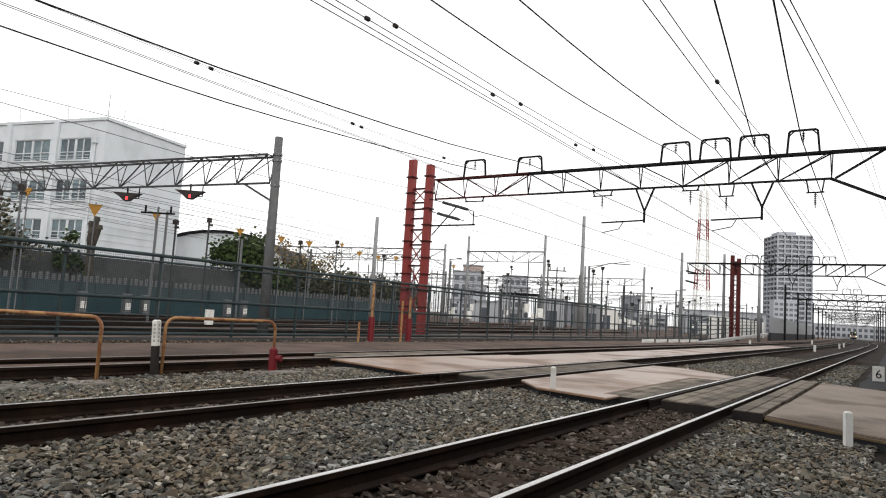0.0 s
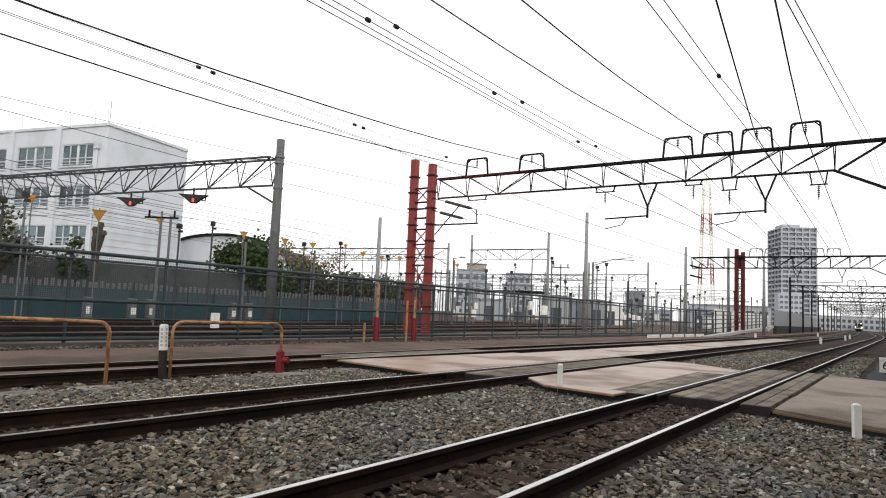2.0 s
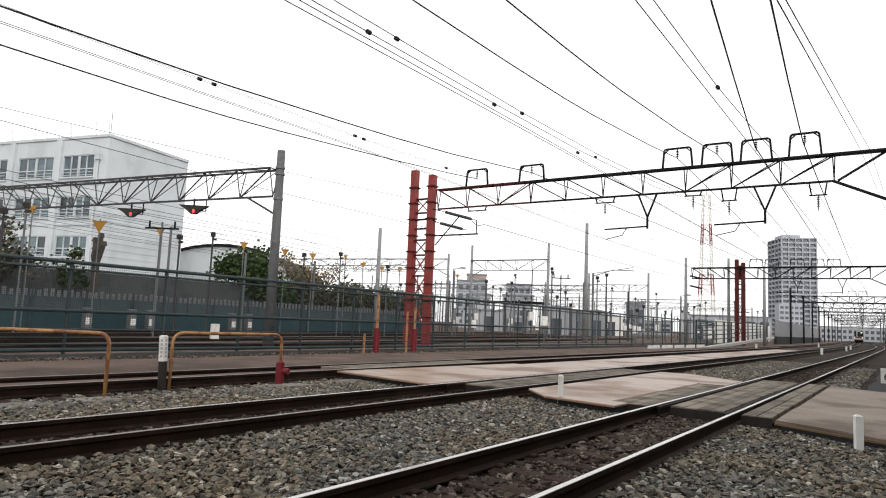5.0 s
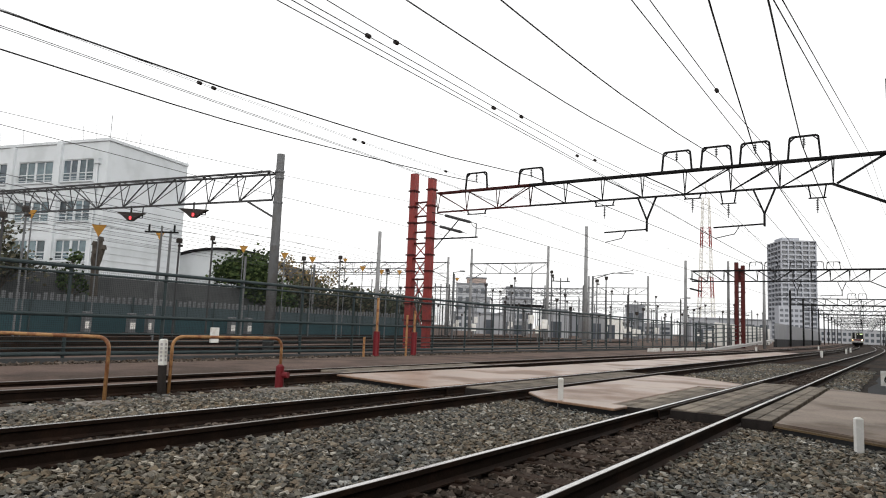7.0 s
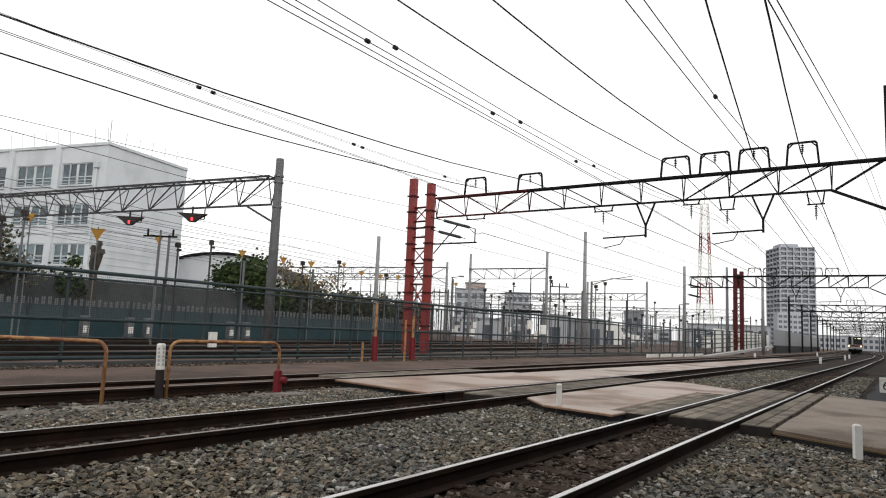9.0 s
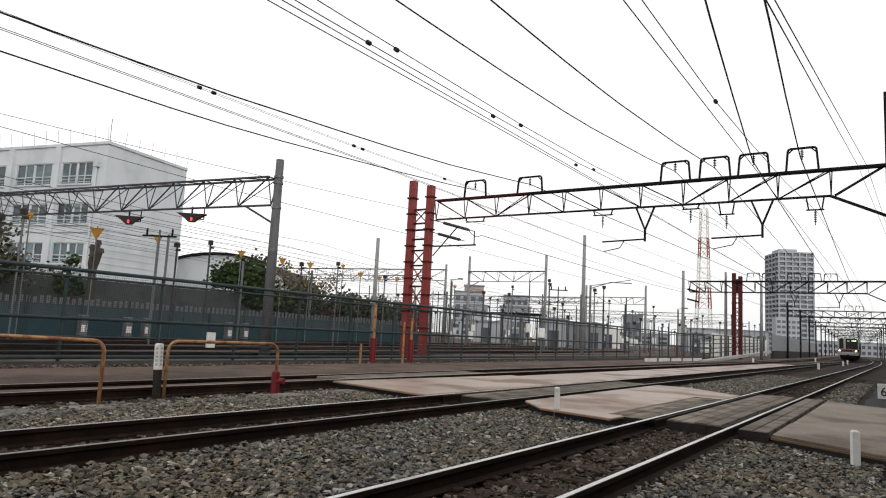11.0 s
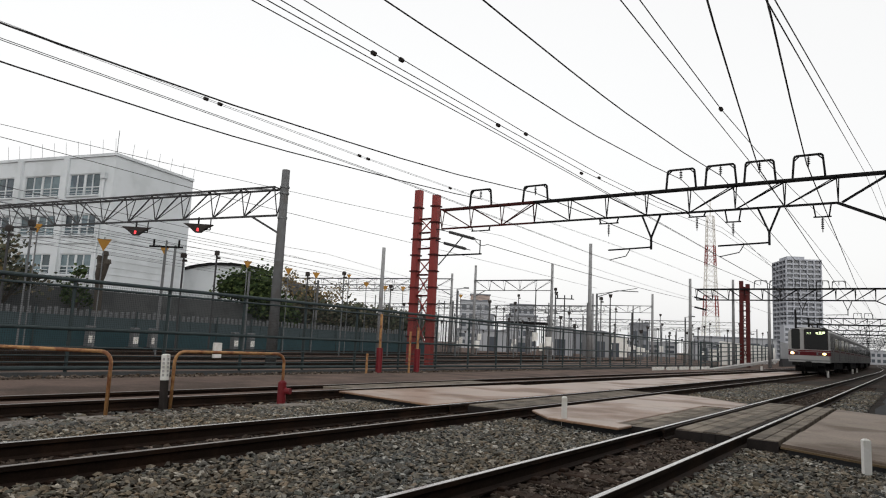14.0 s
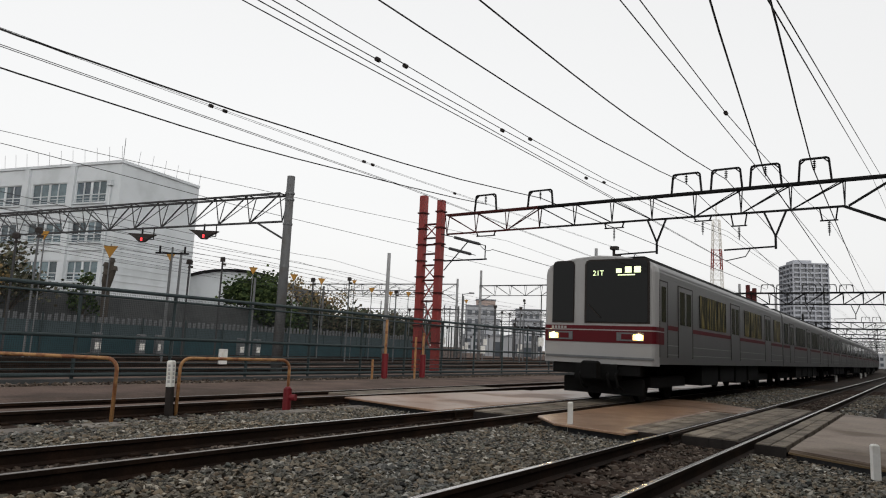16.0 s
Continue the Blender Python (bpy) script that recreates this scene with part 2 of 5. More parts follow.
TOWER_GLASS = glass("tower_glass", (0.07, 0.08, 0.095), 0.2)


# ---- builders ----
class Shape:
    """Collects boxes, bars, rods and plates into one mesh."""

    def __init__(self):
        self.v, self.f, self.smooth = [], [], False

    def add(self, vs, fs):
        k = len(self.v)
        self.v += [tuple(v) for v in vs]
        self.f += [tuple(i + k for i in f) for f in fs]
        return self

    def box(self, x0, x1, y0, y1, z0, z1, c=0.0):
        if c <= 0:
            vs = [(x, y, z) for z in (z0, z1) for x, y in ((x0, y0), (x1, y0), (x1, y1), (x0, y1))]
            return self.add(vs, [(3, 2, 1, 0), (4, 5, 6, 7), (0, 1, 5, 4), (1, 2, 6, 5), (2, 3, 7, 6), (3, 0, 4, 7)])
        lo = [(x0, y0), (x1, y0), (x1, y1), (x0, y1)]
        hi = [(x0 + c, y0 + c), (x1 - c, y0 + c), (x1 - c, y1 - c), (x0 + c, y1 - c)]
        vs = [(x, y, z0) for x, y in lo] + [(x, y, z1 - c) for x, y in lo] + [(x, y, z1) for x, y in hi]
        fs = [(3, 2, 1, 0), (8, 9, 10, 11)]
        for i in range(4):
            j = (i + 1) % 4
            fs += [(i, j, j + 4, i + 4), (i + 4, j + 4, j + 8, i + 8)]
        return self.add(vs, fs)

    def bar(self, p, q, w, h=None, up=(0, 0, 1)):
        """A square bar from p to q."""
        p, q, h = Vector(p), Vector(q), h or w
        d = (q - p).normalized()
        s = d.cross(Vector(up))
        s = s.normalized() if s.length > 1e-4 else Vector((1, 0, 0))
        u = s.cross(d)
        vs = [e + s * a * w / 2 + u * b * h / 2 for e in (p, q) for a, b in ((-1, -1), (1, -1), (1, 1), (-1, 1))]
        return self.add(vs, [(3, 2, 1, 0), (4, 5, 6, 7), (0, 1, 5, 4), (1, 2, 6, 5), (2, 3, 7, 6), (3, 0, 4, 7)])

    def rod(self, p, q, r, n=8, r2=None, cap=True):
        p, q = Vector(p), Vector(q)
        d = (q - p).normalized()
        s = d.orthogonal().normalized()
        u = d.cross(s)
        vs = []
        for e, rr in ((p, r), (q, r if r2 is None else r2)):
            vs += [e + (s * math.cos(2 * math.pi * i / n) + u * math.sin(2 * math.pi * i / n)) * rr for i in range(n)]
        fs = [(i, (i + 1) % n, (i + 1) % n + n, i + n) for i in range(n)]
        if cap:
            fs += [tuple(range(n - 1, -1, -1)), tuple(range(n, 2 * n))]
        return self.add(vs, fs)

    def tube(self, pts, r, n=6):
        """A bent tube through points, with shared rings."""
        pts = [Vector(p) for p in pts]
        vs, fs, s = [], [], None
        for i, p in enumerate(pts):
            d = (pts[min(i + 1, len(pts) - 1)] - pts[max(i - 1, 0)]).normalized()
            s = d.orthogonal() if s is None else s - d * s.dot(d)
            s = s.normalized()
            u = d.cross(s)
            vs += [p + (s * math.cos(2 * math.pi * k / n) + u * math.sin(2 * math.pi * k / n)) * r for k in range(n)]
            if i:
                a = (i - 1) * n
                fs += [(a + k, a + (k + 1) % n, a + n + (k + 1) % n, a + n + k) for k in range(n)]
        fs += [tuple(range(n - 1, -1, -1)), tuple(range(len(vs) - n, len(vs)))]
        return self.add(vs, fs)

    def prism(self, outline, y0, y1):
        """An outline of (x, z), pushed from y0 to y1."""
        n = len(outline)
        vs = [(x, y0, z) for x, z in outline] + [(x, y1, z) for x, z in outline]
        fs = [tuple(range(n)), tuple(range(2 * n - 1, n - 1, -1))]
        fs += [(i + n, (i + 1) % n + n, (i + 1) % n, i) for i in range(n)]
        return self.add(vs, fs)

    def mesh(self, name):
        me = bpy.data.meshes.new(name)
        me.from_pydata(self.v, [], self.f)
        me.update()
        if self.smooth:
            me.polygons.foreach_set("use_smooth", [True] * len(me.polygons))
        return me


def part(name, shape, material, parent=None, label="", at=None):
    """Links a shape, or a finished mesh, as one mesh object under a thing or a part."""
    me = shape.mesh(name) if isinstance(shape, Shape) else shape
    if material and not me.materials:
        me.materials.append(material)
    ob = new(name, me)
    ob.parent = parent
    if at is not None:
        ob.matrix_basis = at
    return tagged(ob, label)


def thing(name, label, category, group="", at=None, kind=""):
    ob = new(name)
    ob.empty_display_size = 0.2
    if at is not None:
        ob.matrix_basis = at
    return tagged(ob, label, category, group, kind)


def bend(y):
    """How far the tracks swing to the left of their first straight, and the slope."""
    if y < 80:
        return 0.0, 0.0
    if y < 150:
        return -0.043 * (y - 80) ** 2 / 140, -0.043 * (y - 80) / 70
    return -1.505 - 0.043 * (y - 150), -0.043


def along(y0, y1):
    ys = [y0]
    for y in (20, 80, 90, 100, 110, 120, 130, 140, 150, 200, 260, 340, 420):
        if y0 < y < y1:
            ys.append(y)
    return ys + [y1]


# ---- ground ----
def ground_sheet():
    s = Shape()
    xs = [-3000, -600, -150, -60, -30, -13.2, -9.5, 3, 30, 150, 600, 3000]
    ys = [-600, -100, -20, 0, 20, 60, 120, 300, 700, 3500]
    vs = [(x, y, -0.24) for y in ys for x in xs]
    n = len(xs)
    s.add(vs, [(j * n + i, j * n + i + 1, (j + 1) * n + i + 1, (j + 1) * n + i) for j in range(len(ys) - 1) for i in range(n - 1)])
    tagged(part("ground", s, DIRT), "brown trodden earth of the railway land", "ground", kind="structure")
    b = Shape()
    ys = [-12 + 1.5 * i for i in range(28)] + [40 + 10 * i for i in range(40)]
    xs = [-9.0 + 0.5 * i for i in range(24)]
    n = len(xs)
    vs = []
    for y in ys:
        for x in xs:
            z = -0.19 + 0.03 * noise.noise((x * 0.9, y * 0.9, 0)) + (0.0 if -8.9 < x < 2 else -0.04)
            vs.append((x + bend(y)[0], y, z))
    b.add(vs, [(j * n + i, j * n + i + 1, (j + 1) * n + i + 1, (j + 1) * n + i) for j in range(len(ys) - 1) for i in range(n - 1)])
    tagged(part("ballast_bed", b, BALLAST), "grey-brown bed of crushed stone under the tracks", "ballast", kind="structure")


def stone_shapes(count):
    """Angular chips: hulls of a few random points, all with the same number of corners and faces."""
    rng = np.random.default_rng(5)
    out, faces = [], []
    while len(out) < count:
        bm = bmesh.new()
        for p in rng.normal(size=(8, 3)):
            p = p / np.linalg.norm(p) * rng.uniform(0.85, 1.15)
            bm.verts.new(p * rng.uniform((1.15, 0.8, 0.55), (1.6, 1.1, 0.8)))
        bmesh.ops.convex_hull(bm, input=bm.verts)
        bmesh.ops.triangulate(bm, faces=bm.faces)
        bm.verts.index_update()
        if len(bm.verts) == 8 and len(bm.faces) == 12:
            out.append(np.array([v.co for v in bm.verts]))
            faces.append(np.array([[v.index for v in f.verts] for f in bm.faces]))
        bm.free()
    return out, np.stack(faces)


def scatter_stones(strips, name, label, material, seed):
    rng = np.random.default_rng(seed)
    shapes, faces = stone_shapes(24)
    spots = []

    def strip(x0, x1, y0, y1, density, z, size):
        n = int((x1 - x0) * (y1 - y0) * density)
        x, y = rng.uniform(x0, x1, n), rng.uniform(y0, y1, n)
        spots.append(np.stack([x, y, np.full(n, z) + rng.uniform(-0.025, 0.032, n), rng.normal(size, size * 0.28, n)], 1))

    for row in strips:
        strip(*row)
    p = np.concatenate(spots)
    cx = p[:, 0] / np.maximum(p[:, 1], 0.1)
    keep = (p[:, 1] < 2) | (cx > -2.75)
    p = p[keep]
    kinds = rng.integers(0, len(shapes), len(p))
    a = rng.uniform(0, 2 * np.pi, len(p))
    tilt = rng.uniform(-0.7, 0.7, len(p))
    nv = len(shapes[0])
    V = np.stack(shapes)[kinds] * np.clip(p[:, 3], 0.015, 0.06)[:, None, None]
    ct, st = np.cos(tilt)[:, None], np.sin(tilt)[:, None]
    Y, Z = V[..., 1] * ct - V[..., 2] * st, V[..., 1] * st + V[..., 2] * ct
    ca, sa = np.cos(a)[:, None], np.sin(a)[:, None]
    X2, Y2 = V[..., 0] * ca - Y * sa, V[..., 0] * sa + Y * ca
    P = np.stack([X2 + p[:, 0:1], Y2 + p[:, 1:2], Z + p[:, 2:3]], -1).reshape(-1, 3)
    F = (faces[kinds] + (np.arange(len(p)) * nv)[:, None, None]).reshape(-1, 3)
    me = bpy.data.meshes.new(name)
    me.vertices.add(len(P)), me.loops.add(F.size), me.polygons.add(len(F))
    me.vertices.foreach_set("co", P.ravel())
    me.loops.foreach_set("vertex_index", F.ravel().astype(np.int32))
    me.polygons.foreach_set("loop_start", np.arange(0, F.size, 3, dtype=np.int32))
    me.update(calc_edges=True)
    me.shade_flat()
    tagged(part(name, me, material), label, "gravel", kind="stuff")


ground_sheet()
GREY_STRIPS = [(x0, x1, 2.0, y1, 980, z, 0.0265) for x0, x1, y1, z in ((-8.95, -6.8, 10.6, -0.165), (-5.52, -3.12, 10.3, -0.16), (-1.88, -0.2, 9.9, -0.165), (-0.2, 2.2, 8.0, -0.165))]
GREY_STRIPS += [(-5.5, -3.1, 18.4, 36, 330, -0.165, 0.036), (-1.85, -1.0, 18.2, 34, 300, -0.17, 0.036), (-3.9, -3.1, 16, 18.6, 330, -0.16, 0.034)]
GREY_STRIPS += [(-9.7, -8.9, 2, 11, 380, -0.2, 0.034)]
GREY_STRIPS += [(x0, x1, -10, 2.0, 230, -0.165, 0.045) for x0, x1 in ((-8.9, -6.8), (-5.52, -3.12), (-1.88, 2.2))]
RUST_STRIPS = [(-16.8, -15.6, 4, 34, 150, -0.2, 0.04), (-6.62, -5.68, -10, 2.0, 200, -0.21, 0.04), (-2.94, -2.04, -10, 2.0, 200, -0.2, 0.04), (-6.62, -5.68, 2.0, 10.2, 520, -0.19, 0.032), (-2.94, -2.04, 2.0, 10.25, 560, -0.188, 0.03), (-2.94, -2.04, 18.3, 34, 260, -0.2, 0.034)]
scatter_stones(GREY_STRIPS, "ballast_stones", "loose angular grey and olive ballast stones", STONE, 11)
scatter_stones(RUST_STRIPS, "rusty_ballast_stones", "rust-stained ballast stones between the rails", STONE_RUST, 12)


def level_strip(name, x0, x1, y0, y1, z, material, label):
    s = Shape()
    ys = [y0 + (y1 - y0) * i / 40 for i in range(41)]
    xs = [x0 + (x1 - x0) * i / 4 for i in range(5)]
    vs = [(x + bend(y)[0], y, z + 0.015 * noise.noise((x, y, 3)) - (0.12 if x in (x0, x1) else 0)) for y in ys for x in xs]
    s.add(vs, [(j * 5 + i, j * 5 + i + 1, (j + 1) * 5 + i + 1, (j + 1) * 5 + i) for j in range(40) for i in range(4)])
    tagged(part(name, s, material), label, "ground", kind="structure")


level_strip("ground_path", -15.6, -10.8, -6, 75, -0.06, DIRT, "trodden brown earth path beside the track")
level_strip("ground_between_rails", -10.66, -9.74, -6, 75, -0.05, DIRT, "brown earth filling the sunken track")
level_strip("ground_verge", -1.0, 2.2, 19, 150, -0.1, DARKWALL, "dark grey verge strip beside the far track")


# ---- tracks ----
RAIL = [(-0.0325, 0.0), (0.0325, 0.0), (0.0325, -0.036), (0.009, -0.05), (0.009, -0.125), (0.0635, -0.145), (0.0635, -0.156), (-0.0635, -0.156),
        (-0.0635, -0.145), (-0.009, -0.125), (-0.009, -0.05), (-0.0325, -0.036)]


def swept(outline, x0, y0, y1):
    s, n = Shape(), len(outline)
    ys = along(y0, y1)
    vs = [(x0 + bend(y)[0] + x, y, z) for y in ys for x, z in outline]
    fs = [(j * n + (i + 1) % n, j * n + i, (j + 1) * n + i, (j + 1) * n + (i + 1) % n) for j in range(len(ys) - 1) for i in range(n)]
    return s.add(vs, fs + [tuple(range(n)), tuple(range(len(vs) - 1, len(vs) - n - 1, -1))])


def track(x, y0, y1, label, sleepers, heads=(RAIL_TOP, RAIL_TOP), timber=True, z=0.0):
    t = thing("railway_track", label, "track", "parallel railway tracks", at=pose(x, 0, z))
    for side, head in zip((-0.5335, 0.5335), heads):
        r = part("rail", swept(RAIL, side, y0, y1), RAIL_SIDE, t, "rust-brown steel rail")
        part("rail_head", swept([(-0.02, 0.003), (0.02, 0.003), (0.024, -0.001), (-0.024, -0.001)], side, y0, y1), head, r, "bright worn running surface")
    me = Shape().box(-1.05, 1.05, -0.11, 0.11, -0.29, -0.158, 0.012).mesh("sleeper")
    clip_me = Shape().box(-0.035, 0.035, -0.05, 0.05, -0.158, -0.128, 0.01).mesh("rail_clip")
    a, b = sleepers
    for i in range(int((b - a) / 0.62)):
        y = a + i * 0.62
        s = part("sleeper", me, SLEEPER if timber else CONCRETE_S, t, at=pose(bend(y)[0], y, 0.0, 0, 0, random.uniform(-1, 1)))
        if 2 < y < 11:
            for side in (-0.6335, -0.4335, 0.4335, 0.6335):
                part("rail_clip", clip_me, RAIL_SIDE, s, at=pose(side, 0, 0))
    return t


track(-2.49, -14, 420, "rusty-sided railway track on timber sleepers through the crossing", (-9.6, 40))
track(-6.14, -14, 420, "rusty-sided railway track on timber sleepers under the train", (-9.6, 60), (RAIL_TOP, RAIL_DULL))
track(-10.2, -14, 420, "worn railway track sunk in brown earth beside the fence", (2.2, 12), (RAIL_DULL, RAIL_DULL))


# ---- level crossing ----
def crossing():
    def slab(outline, z0, z1, material, name, label):
        s = Shape()
        n = len(outline)
        vs = [(x, y, z0) for x, y in outline] + [(x, y, z1 - 0.012) for x, y in outline]
        cx, cy = sum(x for x, _ in outline) / n, sum(y for _, y in outline) / n
        vs += [(x + (0.012 if x < cx else -0.012), y + (0.012 if y < cy else -0.012), z1) for x, y in outline]
        fs = [tuple(range(n - 1, -1, -1)), tuple(range(2 * n, 3 * n))]
        for i in range(n):
            j = (i + 1) % n
            fs += [(i, j, j + n, i + n), (i + n, j + n, j + 2 * n, i + 2 * n)]
        s.add(vs, fs)
        part(name + "_base", Shape().add([(cx + (x - cx) * 0.97, cy + (y - cy) * 0.97, z) for z in (-0.26, z0) for x, y in outline], [tuple(range(n, 2 * n))] + [(i, (i + 1) % n, (i + 1) % n + n, i + n) for i in range(n)]), DARKWALL)["kind"] = "structure"
        return tagged(part(name, s, material), label, "crossing slab", "level crossing surface", "structure")

    label = "pale tan concrete slab of the level crossing"
    # beside track one, towards the road
    slab([(-1.42, 9.85), (-0.2, 9.12), (6, 5.8), (6, 7.6), (-0.23, 10.92), (-1.43, 11.74)], -0.05, -0.012, SLAB_DRY, "pavement_road_near", label)
    slab([(-1.43, 11.8), (-0.23, 10.98), (6, 7.66), (6, 15), (-0.3, 17.4), (-1.45, 18.05)], -0.05, -0.028, SLAB_DRY, "pavement_road_far", label)
    slab([(-5.42, 10.7), (-4.7, 9.85), (-3.47, 9.55), (-3.45, 10.06), (-3.71, 10.1), (-3.71, 15.32), (-3.16, 15.36), (-3.16, 17.2), (-4.77, 18.5), (-5.42, 18.4)], -0.05, -0.016, SLAB, "pavement_middle", label)
    slab([(-9.58, 10.32), (-6.9, 9.8), (-6.9, 17), (-9.1, 17)], -0.05, -0.014, SLAB, "pavement_between", label)
    slab([(-8.9, 17.02), (-6.9, 17.02), (-6.9, 60), (-8.5, 60)], -0.05, -0.018, SLAB, "pavement_walkway", "long tan concrete walkway between the tracks")
    part("slab_edge_line", Shape().bar((-1.42, 9.81, -0.058), (-0.2, 9.08, -0.058), 0.025, 0.025).bar((-0.2, 9.08, -0.058), (6, 5.76, -0.058), 0.025, 0.025), EDGE)["kind"] = "structure"
    # timber decks between the rails, plank by plank
    for x, y0, y1, xs in ((-2.49, 10.25, 18.2, [-0.37 + 0.186 * i for i in range(4)]), (-6.14, 10.4, 18.5, [-0.37 + 0.186 * i for i in range(4)]),
                          (-2.49, 10.15, 18.1, [0.62, 0.81]), (-2.49, 10.1, 15.3, [-1.2, -1.01, -0.82])):
        deck = thing("crossing_deck", "weathered timber deck planks between the rails", "crossing deck", "level crossing decks", at=pose(x, 0, 0))
        for dx in xs:
            for k in range(2):
                a = y0 + (y1 - y0) * k / 2
                b = a + (y1 - y0) / 2 - 0.02
                if k == 0:
                    # black plate stands in for the shaded void under the deck's end
                    part("end_plate", Shape().box(dx - 0.01, dx + 0.186, a - 0.03, a - 0.003, -0.24, -0.03), BLACK, deck, "black plate for the shaded void under the deck end")
                part("plank", Shape().box(dx, dx + 0.178, a, b, -0.1, (-0.012 if abs(dx) < 0.7 or dx > 0 else -0.024) + random.uniform(-0.006, 0.004), 0.008), PLANK, deck)
    deck = thing("crossing_deck", "weathered timber deck planks between the rails", "crossing deck", "level crossing decks", at=pose(-10.2, 0, 0))
    for i in range(4):
        part("plank", Shape().box(-0.4 + 0.2 * i, -0.21 + 0.2 * i, 10.9, 17, -0.2, -0.014, 0.008), PLANK, deck)
    # guard rails inside the running rails
    for x, sides in ((-2.49, (-0.44, 0.44)), (-6.14, (-0.44, 0.44))):
        for e in sides:
            part("guard_rail", swept([(a * 0.7, c * 0.9 - 0.004) for a, c in RAIL], x + e * 1.02, 9.9, 18.6), RAIL_SIDE)["kind"] = "structure"


crossing()


# cable trough with concrete lids along track two
trough = thing("cable_trough", "line of grey concrete cable trough lids sunk in the ballast", "trough", at=pose(-8.85, 0, 0))
lid_me = Shape().box(-0.2, 0.2, 0, 0.49, -0.2, -0.128, 0.01).mesh("lid")
for i in range(22):
    part("lid", lid_me, CONCRETE_S, trough, at=pose(random.uniform(-0.01, 0.01), 1.2 + 0.5 * i, random.uniform(-0.03, 0.004), random.uniform(-1, 1), random.uniform(-1, 1), random.uniform(-1, 1)))

# plain unseen wall added to close the place and shade ground and train
tagged(part("wall_east", Shape().box(6.4, 7.0, -60, 220, -0.3, 8.0), RETAIN), "plain grey unseen wall added to shade the line", "wall", kind="structure")


# ---- crossing furniture ----
def arc(cx, cz, r, a0, a1, n=6):
    return [(cx + r * math.cos(radians(a0 + (a1 - a0) * i / n)), cz + r * math.sin(radians(a0 + (a1 - a0) * i / n))) for i in range(n + 1)]


def barrier(p, q, top, label):
    """A hoop of bent tube from foot p to foot q."""
    b = thing("safety_barrier", label, "barrier", "yellow hoop barriers", at=pose(p[0], p[1], -0.24))
    d = Vector((q[0] - p[0], q[1] - p[1], 0))
    w = d.length
    d.normalize()
    h, r = top + 0.24, 0.16
    pts = [(0, 0)] + arc(r, h - r, r, 180, 90) + arc(w - r, h - r, r, 90, 0) + [(w, 0)]
    s = Shape().tube([d * a + Vector((0, 0, z)) for a, z in pts], 0.026, 10)
    s.smooth = True
    part("hoop", s, YELLOW, b)
    for a in (0, w):
        part("foot_plate", Shape().rod(d * a + Vector((0, 0, -0.02)), d * a + Vector((0, 0, 0.045)), 0.055, 10), YELLOW, b, "rust-stained base collar")
    return b


barrier((-11.9, 3.2), (-9.02, 5.15), 0.72, "orange-yellow bent steel tube barrier with worn paint")
barrier((-9.5, 6.45), (-9.18, 8.42), 0.72, "orange-yellow bent steel tube barrier beside a striped post")

post = thing("marker_post", "square white-topped black marker post beside the barrier", "post", at=pose(-9.5, 6.33, -0.22, 1, -2, 20))
part("shaft", Shape().box(-0.045, 0.045, -0.045, 0.045, 0, 0.5), BLACK, post, "black lower half")
top = part("head", Shape().box(-0.046, 0.046, -0.046, 0.046, 0.5, 0.9, 0.016), WHITE, post, "white upper half")
for i in range(5):
    lo, hi = 0.56 + 0.06 * i, 0.6 + 0.06 * i
    part("lettering_bar", Shape().box(-0.018, 0.022, -0.049, -0.0455, lo, hi), FADED, top, "faded grey lettering")
    part("lettering_bar", Shape().box(0.0455, 0.049, -0.018, 0.022, lo, hi), FADED, top, "faded grey lettering")

stub = thing("red_marker_post", "short red post with a side knob at the barrier's foot", "post", at=pose(-9.18, 8.42, -0.22))
part("sleeve", Shape().rod((0, 0, 0), (0, 0, 0.45), 0.075, 14), BRIGHT_RED, stub)
part("cap", Shape().rod((0, 0, 0.45), (0, 0, 0.48), 0.06, 14, 0.045), BRIGHT_RED, stub)
part("knob", Shape().rod((0.05, 0.02, 0.3), (0.16, 0.05, 0.3), 0.055, 12), BRIGHT_RED, stub)


def white_post(x, y, h, w=0.042):
    p = thing("white_post", "small white square concrete post in the ballast", "post", "white boundary posts", at=pose(x, y, -0.2, 0, 0, 25))
    part("shaft", Shape().box(-w, w, -w, w, 0, h, 0.018), WHITE, p)
    return p


white_post(-4.49, 9.97, 0.52, 0.042)
white_post(-0.45, 8.97, 0.44, 0.038)
for x, y in ((-5.05, 57), (-10.3, 62), (-4.9, 80), (-5.2, 92), (-9.2, 100)):
    white_post(x, y, 0.5, 0.07)

plate = thing("number_plate_post", "white distance plate with a dark figure on a stake", "sign", at=pose(-0.42, 22.0, -0.2, 0, 0, 14))
part("stake", Shape().box(-0.025, 0.025, 0.02, 0.05, -0.05, 0.4), STEEL_GREY, plate)
board = part("board", Shape().box(-0.14, 0.14, -0.015, 0.015, 0.12, 0.52, 0.006), WHITE, plate)
fc = bpy.data.curves.new("figure", "FONT")
fc.body, fc.size, fc.extrude, fc.align_x = "6", 0.33, 0.004, "CENTER"
fo = new("figure", fc)
fo.data.materials.append(BLACK)
fo.parent = board
fo.matrix_basis = pose(0, -0.021, 0.2, 90)


